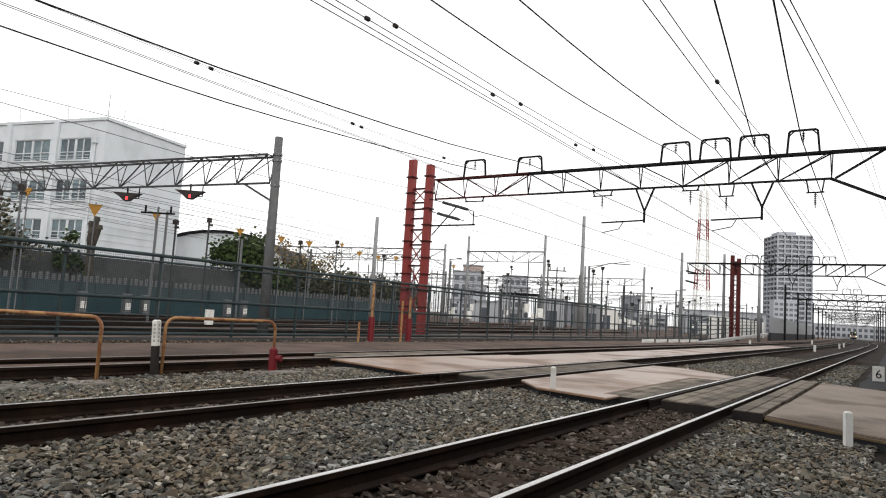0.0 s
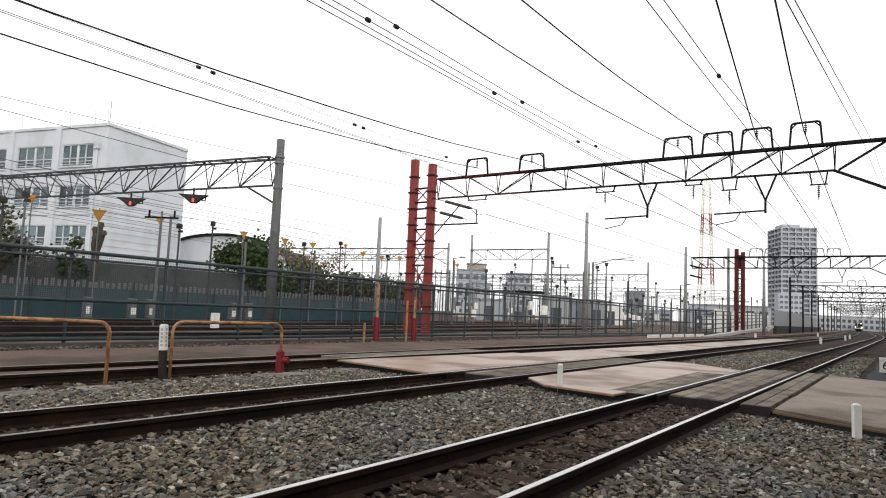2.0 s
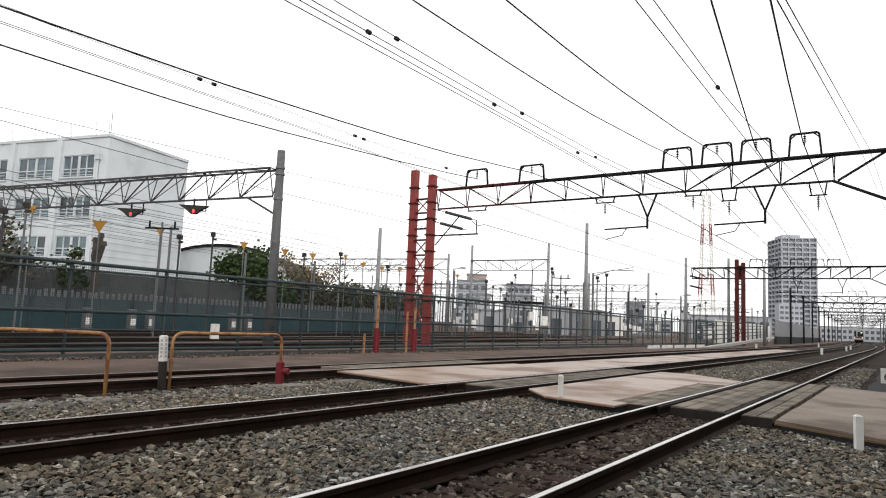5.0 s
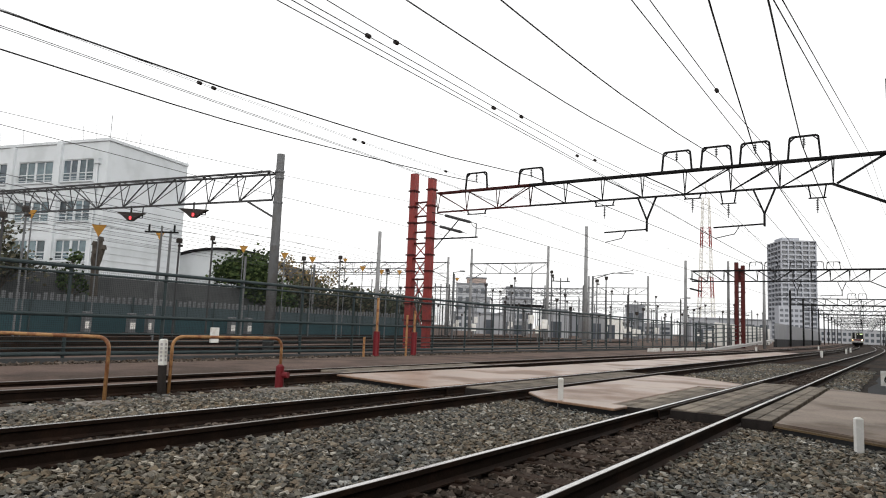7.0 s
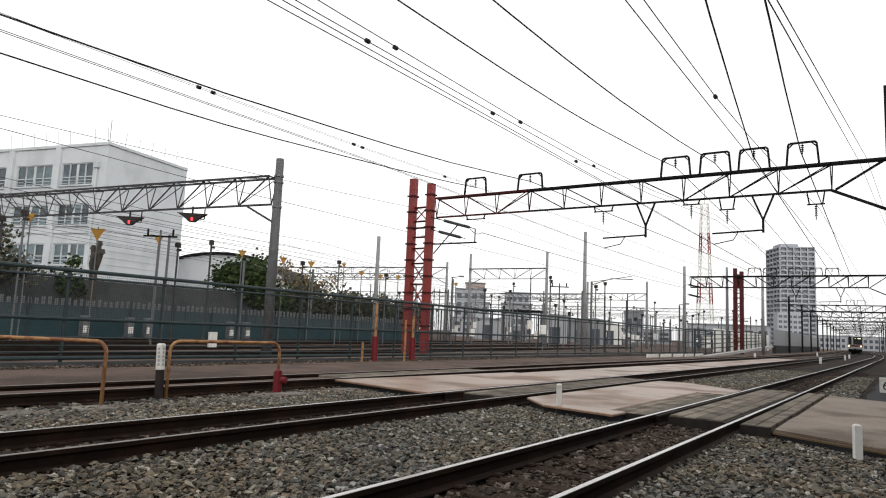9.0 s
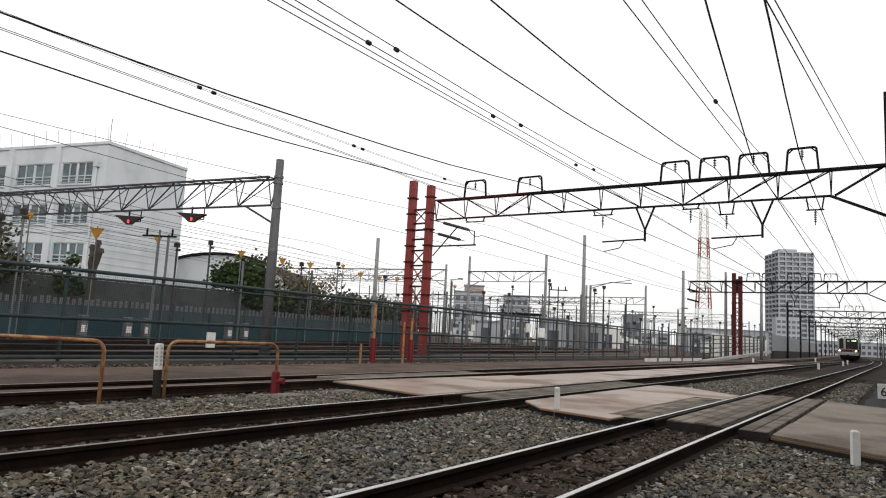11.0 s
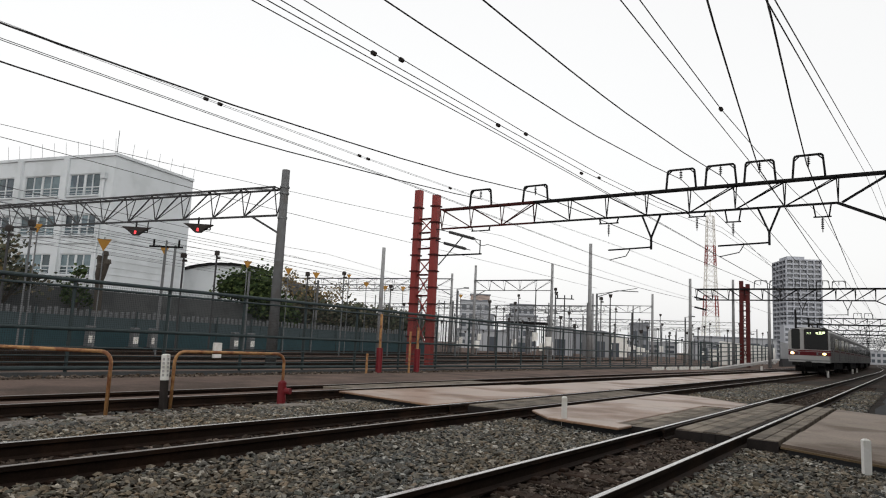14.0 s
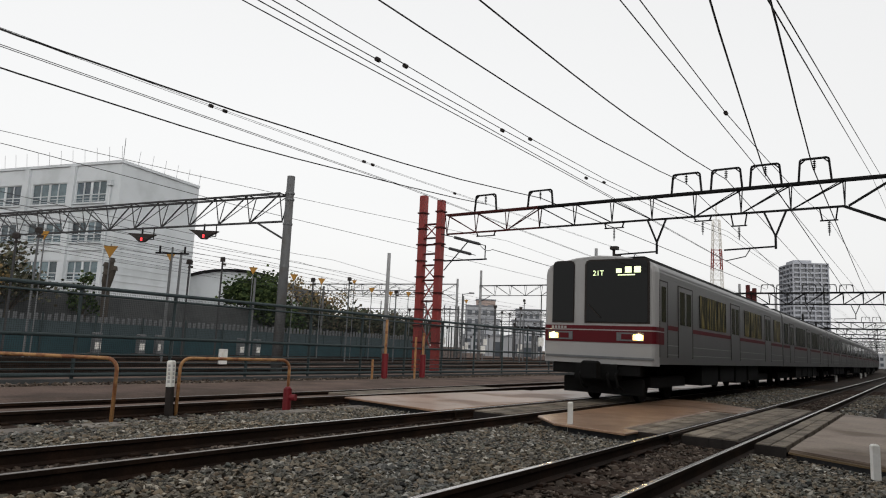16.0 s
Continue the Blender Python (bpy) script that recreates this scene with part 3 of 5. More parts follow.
# ---- mesh fence beside the yard ----
def fence(x, y0, y1, step=2.6):
    f = thing("mesh_fence", "blue-grey steel mesh fence with tubular rails along the yard", "fence", at=pose(x, 0, 0))
    pm = Shape().rod((0, 0, -0.3), (0, 0, 2.15), 0.045, 8).mesh("post")
    n = int((y1 - y0) / step)
    for i in range(n + 1):
        part("post", pm, TEAL_STEEL, f, at=pose(0, y0 + i * step, 0))
    for z, r in ((2.14, 0.05), (0.95, 0.042), (0.0, 0.05)):
        part("rail", Shape().rod((0.05, y0, z), (0.05, y1, z), r, 8), TEAL_STEEL, f)
    for z, r in ((1.97, 0.032), (0.14, 0.02), (0.3, 0.016), (0.5, 0.02)):
        part("rail", Shape().rod((0.05, y0, z), (0.05, y1, z), r, 6), TEAL_STEEL, f)
    s = Shape()
    # the woven part ends where the open rails begin
    y, end = y0, y0 + 28
    while y < end:
        s.rod((0.03, y, 0.05), (0.03, y, 2.08), 0.0035, 3, cap=False)
        y += 0.05
    for i in range(41):
        s.rod((0.03, y0, 0.05 + 0.05 * i), (0.03, end, 0.05 + 0.05 * i), 0.003, 3, cap=False)
    tagged(part("mesh", s, CHAIN, f), "fine woven wire mesh", kind="stuff")
    part("kerb", Shape().box(-0.08, 0.08, y0, y1, -0.26, -0.1), RETAIN, f, "low concrete footing")
    return f


fence(-16.9, -1.9, 76.1)
tag_ = thing("fence_sign", "small white notice box fixed to the fence", "sign", at=pose(-16.82, 12.75, 0))
part("board", Shape().box(0, 0.08, -0.13, 0.13, 0.28, 0.72, 0.01), WHITE, tag_)
for y, h in ((19.6, 2.0), (21.95, 1.6)):
    p = thing("striped_pole", "yellow pole with a red base sleeve beside the fence", "pole", "yellow poles", at=pose(-16.3, y, -0.22))
    part("pole", Shape().rod((0, 0, 0), (0, 0, h + 0.2), 0.05, 8), YELLOW, p)
    part("sleeve", Shape().rod((0, 0, 0), (0, 0, 0.95), 0.12, 10), BRIGHT_RED, p)
for x, y, h in ((-15.2, 20.0, 1.6), (-15.6, 18.1, 0.75)):
    p = thing("orange_pole", "thin weathered orange pole in the earth", "pole", "orange poles", at=pose(x, y, -0.22))
    part("pole", Shape().rod((0, 0, 0), (0, 0, h), 0.04, 8), YELLOW, p)


# ---- overhead line gantries ----
def truss(s, x0, x1, y, zt, zb, depth=0.6, bay=1.72, chord=0.08, web=0.05, thin=0.035):
    """A beam of triangular section: two top chords, one bottom chord, V posts and diagonals that fall towards the middle."""
    n = max(2, round((x1 - x0) / bay))
    tops = (y - depth / 2, y + depth / 2)
    s.bar((x0, y, zb), (x1, y, zb), chord)
    for yy in tops:
        s.bar((x0, yy, zt), (x1, yy, zt), chord)
    for i in range(n + 1):
        a = x0 + (x1 - x0) * i / n
        b = x0 + (x1 - x0) * (i + 1) / n
        s.bar((a, tops[0], zt), (a, tops[1], zt), thin)
        for k, yy in enumerate(tops):
            s.bar((a + (0.03 if k else -0.03), yy, zt), (a, y, zb), thin)
            if i < n:
                left = i < n * 0.45
                s.bar((a, yy if left else y, zt if left else zb), (b, y if left else yy, zb if left else zt), web * (1 if k else 0.6))
        if i < n:
            s.bar((a, tops[0], zt), (b, tops[1], zt), thin * 0.8)


class Bars:
    """Takes the bars of a beam and links each as a part of its own: chords and lattice bars."""

    def __init__(self, parent, material, label=""):
        self.parent, self.material, self.label = parent, material, label

    def bar(self, p, q, w, h=None, up=(0, 0, 1)):
        part("chord" if w > 0.07 else "lattice_bar", Shape().bar(p, q, w, h, up), self.material, self.parent, self.label)


def hoop(x0, x1, y, z0, z1, w=0.075):
    s = Shape()
    c = 0.06
    pts = [(x0 - 0.07, z0), (x0, z1 - c), (x0 + c, z1), (x1 - c, z1), (x1, z1 - c), (x1 + 0.07, z0)]
    for a, b in zip(pts, pts[1:]):
        s.bar((a[0], y, a[1]), (b[0], y, b[1]), w, up=(0, 1, 0))
    for x, d in ((x0, 1), (x1, -1)):
        s.bar((x - d * 0.01, y, z1 - 0.2), (x + d * 0.2, y, z1), w * 0.6, up=(0, 1, 0))
    return s


def insulator(p, length, tilt=(0, 0, -1), discs=6, r=0.06):
    s, d = Shape(), Vector(tilt).normalized()
    p = Vector(p)
    s.rod(p, p + d * length, 0.02, 6)
    for i in range(discs):
        a = p + d * length * (0.15 + 0.7 * i / discs)
        s.rod(a, a + d * length * 0.06, r, 8, r * 0.5)
    return s


def red_mast(parent, x, y, top, detail=True):
    paint = RED if detail else RED_FAR
    gap, half = (1.0, 0.17) if detail else (0.55, 0.19)
    for dx, h in ((-0.62 * gap, top), (0.55 * gap, top - 0.35)):
        part("column", Shape().box(x + dx - half, x + dx + half, y - half, y + half, -0.3, h, 0.01), paint, parent, "red painted steel column")
        for i in range(9 if detail else 4):
            z = 1.2 + (top - 2.2) * i / (8 if detail else 3)
            bands = Shape().box(x + dx - half - 0.06, x + dx + half + 0.06, y - half - 0.06, y + half + 0.06, z, z + 0.075)
            part("collar", bands, RED_DULL if detail else paint, parent, "dark clamp band")
    if not detail:
        part("head_panel", Shape().box(x - 0.3, x + 0.26, y - 0.08, y + 0.08, 6.9, 8.45), paint, parent, "dark red steel panel between the columns")
    a, b = x - 0.45 * gap, x + 0.38 * gap
    for z in (2.2, 3.4, 4.5, 5.3, 5.9, 6.4, 6.75, 7.5):
        part("tie_bar", Shape().bar((a, y, z), (b, y, z), 0.09), RED_DULL, parent)
    for z0, z1 in ((0.6, 2.2), (2.2, 3.4), (3.4, 4.5), (4.5, 5.3), (6.75, 7.5)):
        part("lacing_bar", Shape().bar((a, y, z0), (b, y, z1), 0.05), paint, parent)
        part("lacing_bar", Shape().bar((b, y + 0.06, z0), (a, y + 0.06, z1), 0.05), paint, parent)


def gantry(y, x_left, x_right, hoops, red=True, zt=7.9, zb=6.9, drops=(), left_ext=0.0, label=""):
    dx = bend(y)[0]
    g = thing("catenary_gantry", label or "dark steel lattice gantry spanning the tracks", "gantry", "overhead line gantries", at=pose(dx, 0, 0))
    s = Bars(g, STEEL_DARK) if y < 40 else Shape()
    mid = x_left + 5.4 if y < 40 else x_left - left_ext
    for e in (-0.15, 0.15) if y < 40 else (-0.3, 0.3):
        s.bar((x_right - 1.75, y + e, zt), (x_right + 0.1, y + e, zt), 0.08 if y < 40 else 0.13)
    truss(s, mid, x_right - 1.72, y, zt, zb, depth=0.3 if y < 40 else 0.6, chord=0.08 if y < 40 else 0.13, web=0.05 if y < 40 else 0.09, thin=0.035 if y < 40 else 0.06)
    if y < 40:
        truss(Bars(g, RED_DULL, "dull red bar of the lattice beam"), x_left, mid - 0.01, y, zt, zb, depth=0.3, web=0.05)
    else:
        part("beam", s, STEEL_DARK, g)
    if red:
        red_mast(g, x_left - (0.97 if y < 40 else 0.6), y, 9.1, y < 40)
    else:
        part("mast", Shape().box(x_left - 0.3, x_left, y - 0.2, y + 0.2, -0.3, 9.3), STEEL_DARK, g)
    part("mast", Shape().box(x_right, x_right + 0.32, y - 0.2, y + 0.2, -0.3, 10.6), STEEL_DARK, g)
    k = Shape()
    k.bar((x_right, y, zb - 0.85), (x_right - 1.75, y, zb), 0.1)
    k.bar((x_right, y, zt + 0.0), (x_right - 1.6, y, zb), 0.08)
    part("knee_brace", k, STEEL_DARK, g)
    for a, b, top in hoops:
        h = part("wire_hoop", hoop(a, b, y, zt, top), STEEL_DARK, g, "inverted U bracket above the beam")
        part("insulator", insulator(((a + b) / 2, y, top - 0.05), 0.42, discs=4, r=0.075), STEEL_DARK, h, "ribbed dark insulator")
    for x in drops:
        v = Shape()
        v.bar((x - 0.4, y, zb), (x, y, zb - 1.0), 0.07), v.bar((x + 0.4, y, zb), (x, y, zb - 1.0), 0.07)
        v.bar((x, y, zb - 0.9), (x, y, zb - 1.5), 0.08)
        d = part("drop_bracket", v, STEEL_DARK, g, "V-shaped hanger under the beam")
        arm = Shape().rod((x, y, zb - 1.4), (x - 1.9, y, zb - 1.46), 0.035, 6)
        arm.rod((x - 0.9, y, zb - 1.42), (x - 1.1, y, zb - 1.75), 0.02, 6)
        arm.rod((x - 1.1, y, zb - 1.75), (x - 1.85, y, zb - 1.9), 0.02, 6)
        part("steady_arm", arm, STEEL_DARK, d)
    return g


FRAMES = [(-8.3, -7.2, 8.78), (-6.7, -5.62, 8.8), (-5.2, -4.18, 8.8), (-3.46, -2.48, 8.84)]
main = gantry(28.5, -20.0, -0.3, [(-18.25, -17.1, 8.79), (-15.2, -14.0, 8.72)] + FRAMES, drops=(-9.0, -4.38), label="dark steel lattice gantry on a red twin-column mast")
# small stirrups and insulators hung under the beam
for x, w, dz in ((-17.6, 1.1, 0.22), (-10.9, 0.9, 0.25), (-7.1, 0.7, 0.2), (-5.7, 0.6, 0.5), (-2.55, 0.6, 0.5)):
    stir = Shape()
    stir.bar((x - w / 2, 28.5, 6.9), (x - w / 2 + 0.08, 28.5, 6.9 - dz), 0.05, up=(0, 1, 0)), stir.bar((x + w / 2, 28.5, 6.9), (x + w / 2 - 0.08, 28.5, 6.9 - dz), 0.05, up=(0, 1, 0))
    stir.bar((x - w / 2, 28.5, 6.9 - dz), (x + w / 2, 28.5, 6.9 - dz), 0.05)
    part("stirrup", stir, STEEL_DARK, main, "flat stirrup under the beam")
for x, z in ((-10.9, 6.66), (-7.1, 6.71), (-5.7, 6.41), (-2.55, 6.41)):
    part("insulator", insulator((x, 28.5, z), 0.6), STEEL_GREY, main)
for x0, z0, x1, z1 in ((-19.75, 6.78, -17.55, 6.17), (-20.0, 6.2, -18.1, 5.7)):
    part("strain_insulator", insulator((x0, 28.4, z0), math.hypot(x1 - x0, z1 - z0), (x1 - x0, 0, z1 - z0), 18, 0.085), STEEL_MID, main, "grey ribbed strain insulator")
    part("insulator_link", Shape().bar((-20.25, 28.4, z0 + 0.12), (x0, 28.4, z0), 0.05), STEEL_DARK, main)
part("bracket_arm", Shape().rod((-20.1, 28.5, 5.5), (-17.5, 28.5, 5.5), 0.04, 6).rod((-17.6, 28.5, 5.5), (-17.6, 28.5, 6.2), 0.03, 6).rod((-20.1, 28.5, 5.0), (-18.6, 28.5, 6.5), 0.03, 6), STEEL_DARK, main)

gantry(78, -13.9, -0.9, [(-13.5, -12.3, 9.1), (-12.0, -10.8, 9.08), (-9.6, -8.4, 9.04), (-7.65, -6.6, 9.02), (-6.25, -5.15, 8.98)], zt=8.2, zb=7.02, drops=(-9.0, -5.0), left_ext=5.6,
       label="dark steel lattice gantry on a red twin mast, farther along")
for i, y in enumerate((128, 153, 178, 203, 228, 253, 278, 303, 328, 378)):
    gantry(y, -15.0 + 0.15 * i, 2.0, FRAMES[1:3], red=False, drops=(-9.0, -5.0, -1.5), label="distant dark steel gantry over the curving tracks")


# ---- yard gantries and poles ----
def concrete_pole(x, y, h, r0, label="grey spun-concrete overhead line pole", bands=(), lean=0.0):
    p = thing("utility_pole", label, "pole", "concrete poles", at=pose(x, y, -0.3, 0, lean, 0))
    s = Shape().rod((0, 0, 0), (0, 0, h + 0.3), r0, 16, r0 * 0.72)
    s.smooth = True
    part("shaft", s, POLE if r0 > 0.2 else POLE_PALE, p)
    for z in bands:
        part("band", Shape().rod((0, 0, z), (0, 0, z + 0.08), r0 * 0.9, 14), STEEL_GREY, p)
    return p


concrete_pole(-20.45, 18.05, 7.6, 0.215, "thick grey concrete pole carrying the yard gantry", (6.9, 7.15, 5.9, 4.2))
for x, y, h, r in ((-23.1, 56.1, 10.3, 0.19), (-30.7, 36.7, 7.5, 0.17), (-41.7, 61.9, 8.6, 0.17), (-39.4, 63.1, 9.6, 0.18), (-30.3, 63.5, 9.6, 0.18), (-29.6, 94.5, 9.1, 0.2),
                   (-20.2, 78, 9.4, 0.2), (-38.3, 94.2, 9.1, 0.2), (-15.8, 78.6, 9.3, 0.18), (-14.0, 90.0, 9.3, 0.2)):
    concrete_pole(x, y, h, r)
for z in (7.4, 6.3):
    ins = thing("strain_insulator", "dark ribbed strain insulator on a concrete pole", "insulator", "pole insulators", at=pose(-20.0, 78, z))
    part("rod", insulator((0, 0, 0), 1.9, (1, 0, -0.25), 12, 0.12), STEEL_DARK, ins)
arm = thing("bracket_mast", "pale steel bracket arm mast beside a yard pole", "mast", at=pose(-22.6, 56.5, -0.3))
part("mast", Shape().rod((0, 0, 0), (0, 0, 6.2), 0.1, 8), STEEL_GREY, arm)
part("bracket", Shape().rod((0, 0, 5.9), (1.6, 0.6, 6.5), 0.04, 6).rod((0, 0, 6.15), (3.2, 1.2, 6.75), 0.03, 6).rod((1.6, 0.6, 6.5), (3.3, 1.2, 6.45), 0.04, 6), STEEL_GREY, arm)


def yard_gantry(p, q, zt, zb, label, chord=0.07, material=STEEL_MID, bay=1.7, brace=True):
    """A lattice beam from p to q (x, y)."""
    d = Vector((q[0] - p[0], q[1] - p[1], 0))
    g = thing("yard_gantry", label, "gantry", "yard gantries", at=pose(p[0], p[1], 0, 0, 0, math.degrees(math.atan2(d.y, d.x))))
    near = chord > 0.072
    s = Bars(g, material) if near else Shape()
    truss(s, 0.0, d.length, 0, zt, zb, 0.5, bay, chord, 0.045, 0.032)
    if not near:
        part("beam", s, material, g)
    if brace:
        part("knee_brace", Shape().bar((-0.2, 0, zb - 0.75), (1.3, 0, zb), 0.07), material, g)
    return g


yg = yard_gantry((-20.7, 17.98), (-42.4, 14.42), 6.86, 5.75, "dark-topped steel lattice gantry over the yard tracks", 0.075)
yard_gantry((-39.4, 63.1), (-30.3, 63.5), 7.9, 6.8, "grey steel lattice gantry in the yard")
yard_gantry((-38.3, 94.2), (-29.6, 94.5), 7.38, 6.42, "grey steel lattice gantry deep in the yard")
yard_gantry((-41.7, 61.9), (-71, 57), 8.0, 6.8, "grey steel lattice gantry deep in the yard", bay=2.4)
yard_gantry((-53, 94.2), (-38.5, 94.2), 7.3, 6.4, "thin steel yard beam on the far poles", brace=False)


def signal_head(x, y, z):
    s = thing("rail_signal", "black hooded signal with one red light under the gantry", "signal", "yard signals", at=pose(x, y, z, 0, 0, 40))
    part("hanger", Shape().bar((0, 0, 0.1), (0, 0, 0.42), 0.06).bar((0.5, 0, -0.1), (0.5, 0, 0.42), 0.04).bar((0.05, 0, -0.1), (0.5, 0, -0.1), 0.04), STEEL_DARK, s)
    b = Shape()
    b.prism([(-0.62, 0.12), (0.62, 0.12), (0.3, -0.08), (0.12, -0.24), (-0.12, -0.24), (-0.3, -0.08)], -0.12, 0.12)
    part("hood", b, BLACK, s)
    part("lens", Shape().rod((0.02, -0.14, -0.1), (0.02, -0.12, -0.1), 0.045, 12).box(-0.02, 0.06, -0.14, -0.12, -0.2, -0.1), SIGNAL_RED, s, "lit red lens")
    return s


signal_head(-28.5, 16.7, 5.38), signal_head(-24.8, 17.3, 5.4)


def triangle(x, y, z, w, turn=35, flip=False):
    t = thing("warning_triangle", "amber triangular plate on a slim yard post", "sign", "amber triangle plates", at=pose(x, y, z, 0, 0, turn))
    part("plate", Shape().prism([(-w, 0.5 * w), (w, 0.5 * w), (0, -1.2 * w)], -0.02, 0.02), AMBER, t)
    part("post", Shape().rod((0, 0.03, -z - 0.3), (0, 0.03, 0.8 * w), 0.03, 6), STEEL_GREY, t)


for y, z, w in ((14.56, 5.43, 0.24), (17.74, 5.15, 0.36), (21.08, 5.26, 0.22), (26.69, 5.21, 0.26), (30.0, 5.16, 0.26), (32.5, 5.16, 0.26), (35.74, 5.42, 0.18), (37.68, 5.02, 0.24),
                (39.86, 4.96, 0.24), (42.1, 5.12, 0.22), (46.3, 5.3, 0.2), (50.5, 5.2, 0.2)):
    x = -33.0
    triangle(x, y, z, w, random.uniform(20, 60))


def yard_post(x, y, h, kind, rng):
    p = thing("yard_post", "slim grey yard post with a small black signal head" if kind else "slim dark steel post in the yard", "post", "yard posts", at=pose(x, y, -0.3, 0, 0, rng.uniform(20, 60)))
    part("shaft", Shape().rod((0, 0, 0), (0, 0, h + 0.3), 0.05 if kind else 0.065, 6), STEEL_GREY if rng.random() < 0.6 else STEEL_MID, p)
    if kind == 1:
        part("head", Shape().prism([(-0.17, h + 0.3), (0.17, h + 0.3), (0.1, h), (-0.1, h)], -0.14, -0.02), BLACK, p)
    elif kind == 4:
        part("head", Shape().box(-0.13, 0.13, -0.12, 0.06, h + 0.08, h + 0.34, 0.05).box(-0.05, 0.2, -0.06, 0.02, h - 0.12, h + 0.0, 0.02), BLACK, p, "small black lamp head")
    elif kind == 5:
        part("box", Shape().box(-0.22, 0.22, -0.2, 0.1, h * 0.3, h * 0.3 + 0.75, 0.03), WHITE, p, "white equipment box on the post")
    elif kind == 2:
        part("lamp_arm", Shape().rod((0, 0, h + 0.25), (0.9, 0, h + 0.4), 0.035, 5).box(0.6, 1.1, -0.1, 0.1, h + 0.32, h + 0.46), STEEL_GREY, p)
    elif kind == 3:
        part("crossarm", Shape().bar((-0.8, 0, h), (0.8, 0, h), 0.08).rod((-0.6, 0, h), (-0.6, 0, h + 0.35), 0.05, 6).rod((0.6, 0, h), (0.6, 0, h + 0.35), 0.05, 6), STEEL_DARK, p)


yrng = random.Random(77)
for i in range(200):
    y = yrng.uniform(50, 145)
    x = -19.5 - yrng.uniform(0, 1) * min(40, y * 0.62)
    yard_post(x, y, yrng.uniform(2.6, 6.2), yrng.choice((0, 0, 1, 1, 2, 3, 4, 4, 5, 5)), yrng)
for x, y, h, k in ((-31, 12.6, 5.0, 4), (-31, 13.45, 5.38, 4), (-31, 20.4, 5.3, 0), (-31, 20.95, 4.95, 4), (-31, 22.96, 5.35, 4), (-31, 25.27, 4.5, 0), (-31, 29.8, 4.95, 4), (-31, 33.1, 5.35, 4),
                   (-31, 38.1, 4.95, 4), (-31, 47, 5.35, 0), (-29.0, 18.6, 5.2, 3)):
    yard_post(x, y, h, k, yrng)
# thin cross spans deep in the yard
for y, z, x0, x1 in ((48, 5.6, -56, -32), (70, 5.4, -60, -28), (82, 5.7, -62, -30), (100, 5.5, -66, -26), (112, 6.0, -70, -21), (128, 5.6, -74, -24), (142, 5.8, -80, -24)):
    g = thing("span_beam", "thin pale steel span beam across the yard", "gantry", "yard span beams", at=pose(0, y, 0, 0, 0, 6))
    s = Shape()
    s.bar((x0, 0, z), (x1, 0, z), 0.07), s.bar((x0, 0, z - 0.5), (x1, 0, z - 0.5), 0.05)
    k = x0
    while k < x1 - 1.5:
        s.bar((k, 0, z - 0.5), (k + 0.75, 0, z), 0.035), s.bar((k + 0.75, 0, z), (k + 1.5, 0, z - 0.5), 0.035)
        k += 1.5
    part("beam", s, STEEL_GREY, g)
    for k in (x0, (x0 + x1) / 2, x1):
        part("leg", Shape().rod((k, 0, -0.3), (k, 0, z + 0.4), 0.1, 8), POLE, g)


# ---- wires ----
def cable(pts, r, material, label, sag=0.0, group="overhead wires", name="overhead_wire", steps=10):
    s = Shape()
    out = []
    for a, b in zip(pts, pts[1:]):
        a, b = Vector(a), Vector(b)
        for i in range(steps):
            k = i / steps
            out.append(a.lerp(b, k) - Vector((0, 0, 4 * sag * k * (1 - k))))
    out.append(Vector(pts[-1]))
    s.tube(out, r, 5)
    return tagged(part(name, s, material), label, "wire", group)


def stretch(p, q, y):
    """The point of the line through p and q that lies at y."""
    k = (y - p[1]) / (q[1] - p[1])
    return tuple(a + (b - a) * k for a, b in zip(p, q))


thin, thick = "thin grey overhead wire", "thick black overhead cable"


def feeder(x, row, r, material, label, far=None):
    """A sagging wire over one line of the plan: rows of (y, z)."""
    cable([(x, y, z) for y, z in row] + ([far] if far else []), r, material, label, steps=4)


feeder(-14.6, [(-8, 7.05), (5.47, 6.9), (7.8, 6.95), (10.86, 7.03), (12.8, 7.13), (15.2, 7.25), (18.0, 7.41), (21.6, 7.67), (26.2, 8.12), (28.5, 8.36)], 0.022, WIRE, thick, (-13.0, 78, 8.6))
feeder(-17.6, [(-8, 7.3), (6.68, 7.17), (11.2, 7.2), (13.2, 7.25), (15.5, 7.36), (18.35, 7.54), (21.8, 7.76), (26.1, 8.08), (28.5, 8.3)], 0.022, WIRE, thick)
feeder(-7.75, [(-8, 7.0), (10.16, 7.28), (13.7, 7.36), (17.0, 7.47), (19.1, 7.58), (24.7, 8.0), (28.5, 8.36)], 0.017, WIRE, thin, (-10.05, 78, 8.6))
feeder(-6.16, [(-8, 6.95), (11.0, 7.27), (13.5, 7.33), (15.5, 7.4), (17.2, 7.48), (22.7, 7.85), (28.5, 8.36)], 0.018, WIRE, thin, (-7.65, 78, 8.6))
for dx in (0.0, 0.07):
    feeder(-10.2 + dx, [(-8, 4.95), (3.8, 4.91), (12.6, 4.92), (17.4, 4.85), (25.2, 4.75), (37.8, 4.8), (78, 5.0)], 0.006, WIRE_PALE, thin)
    feeder(-10.2 + dx, [(-8, 5.18), (4.56, 5.14), (11.1, 5.16), (17.3, 5.28), (28.8, 5.5), (42.9, 5.6), (78, 6.0)], 0.004, WIRE_PALE, thin)
feeder(-24.0, [(-8, 7.0), (9.34, 6.94), (18.2, 6.75), (60, 6.7)], 0.012, WIRE, thin)
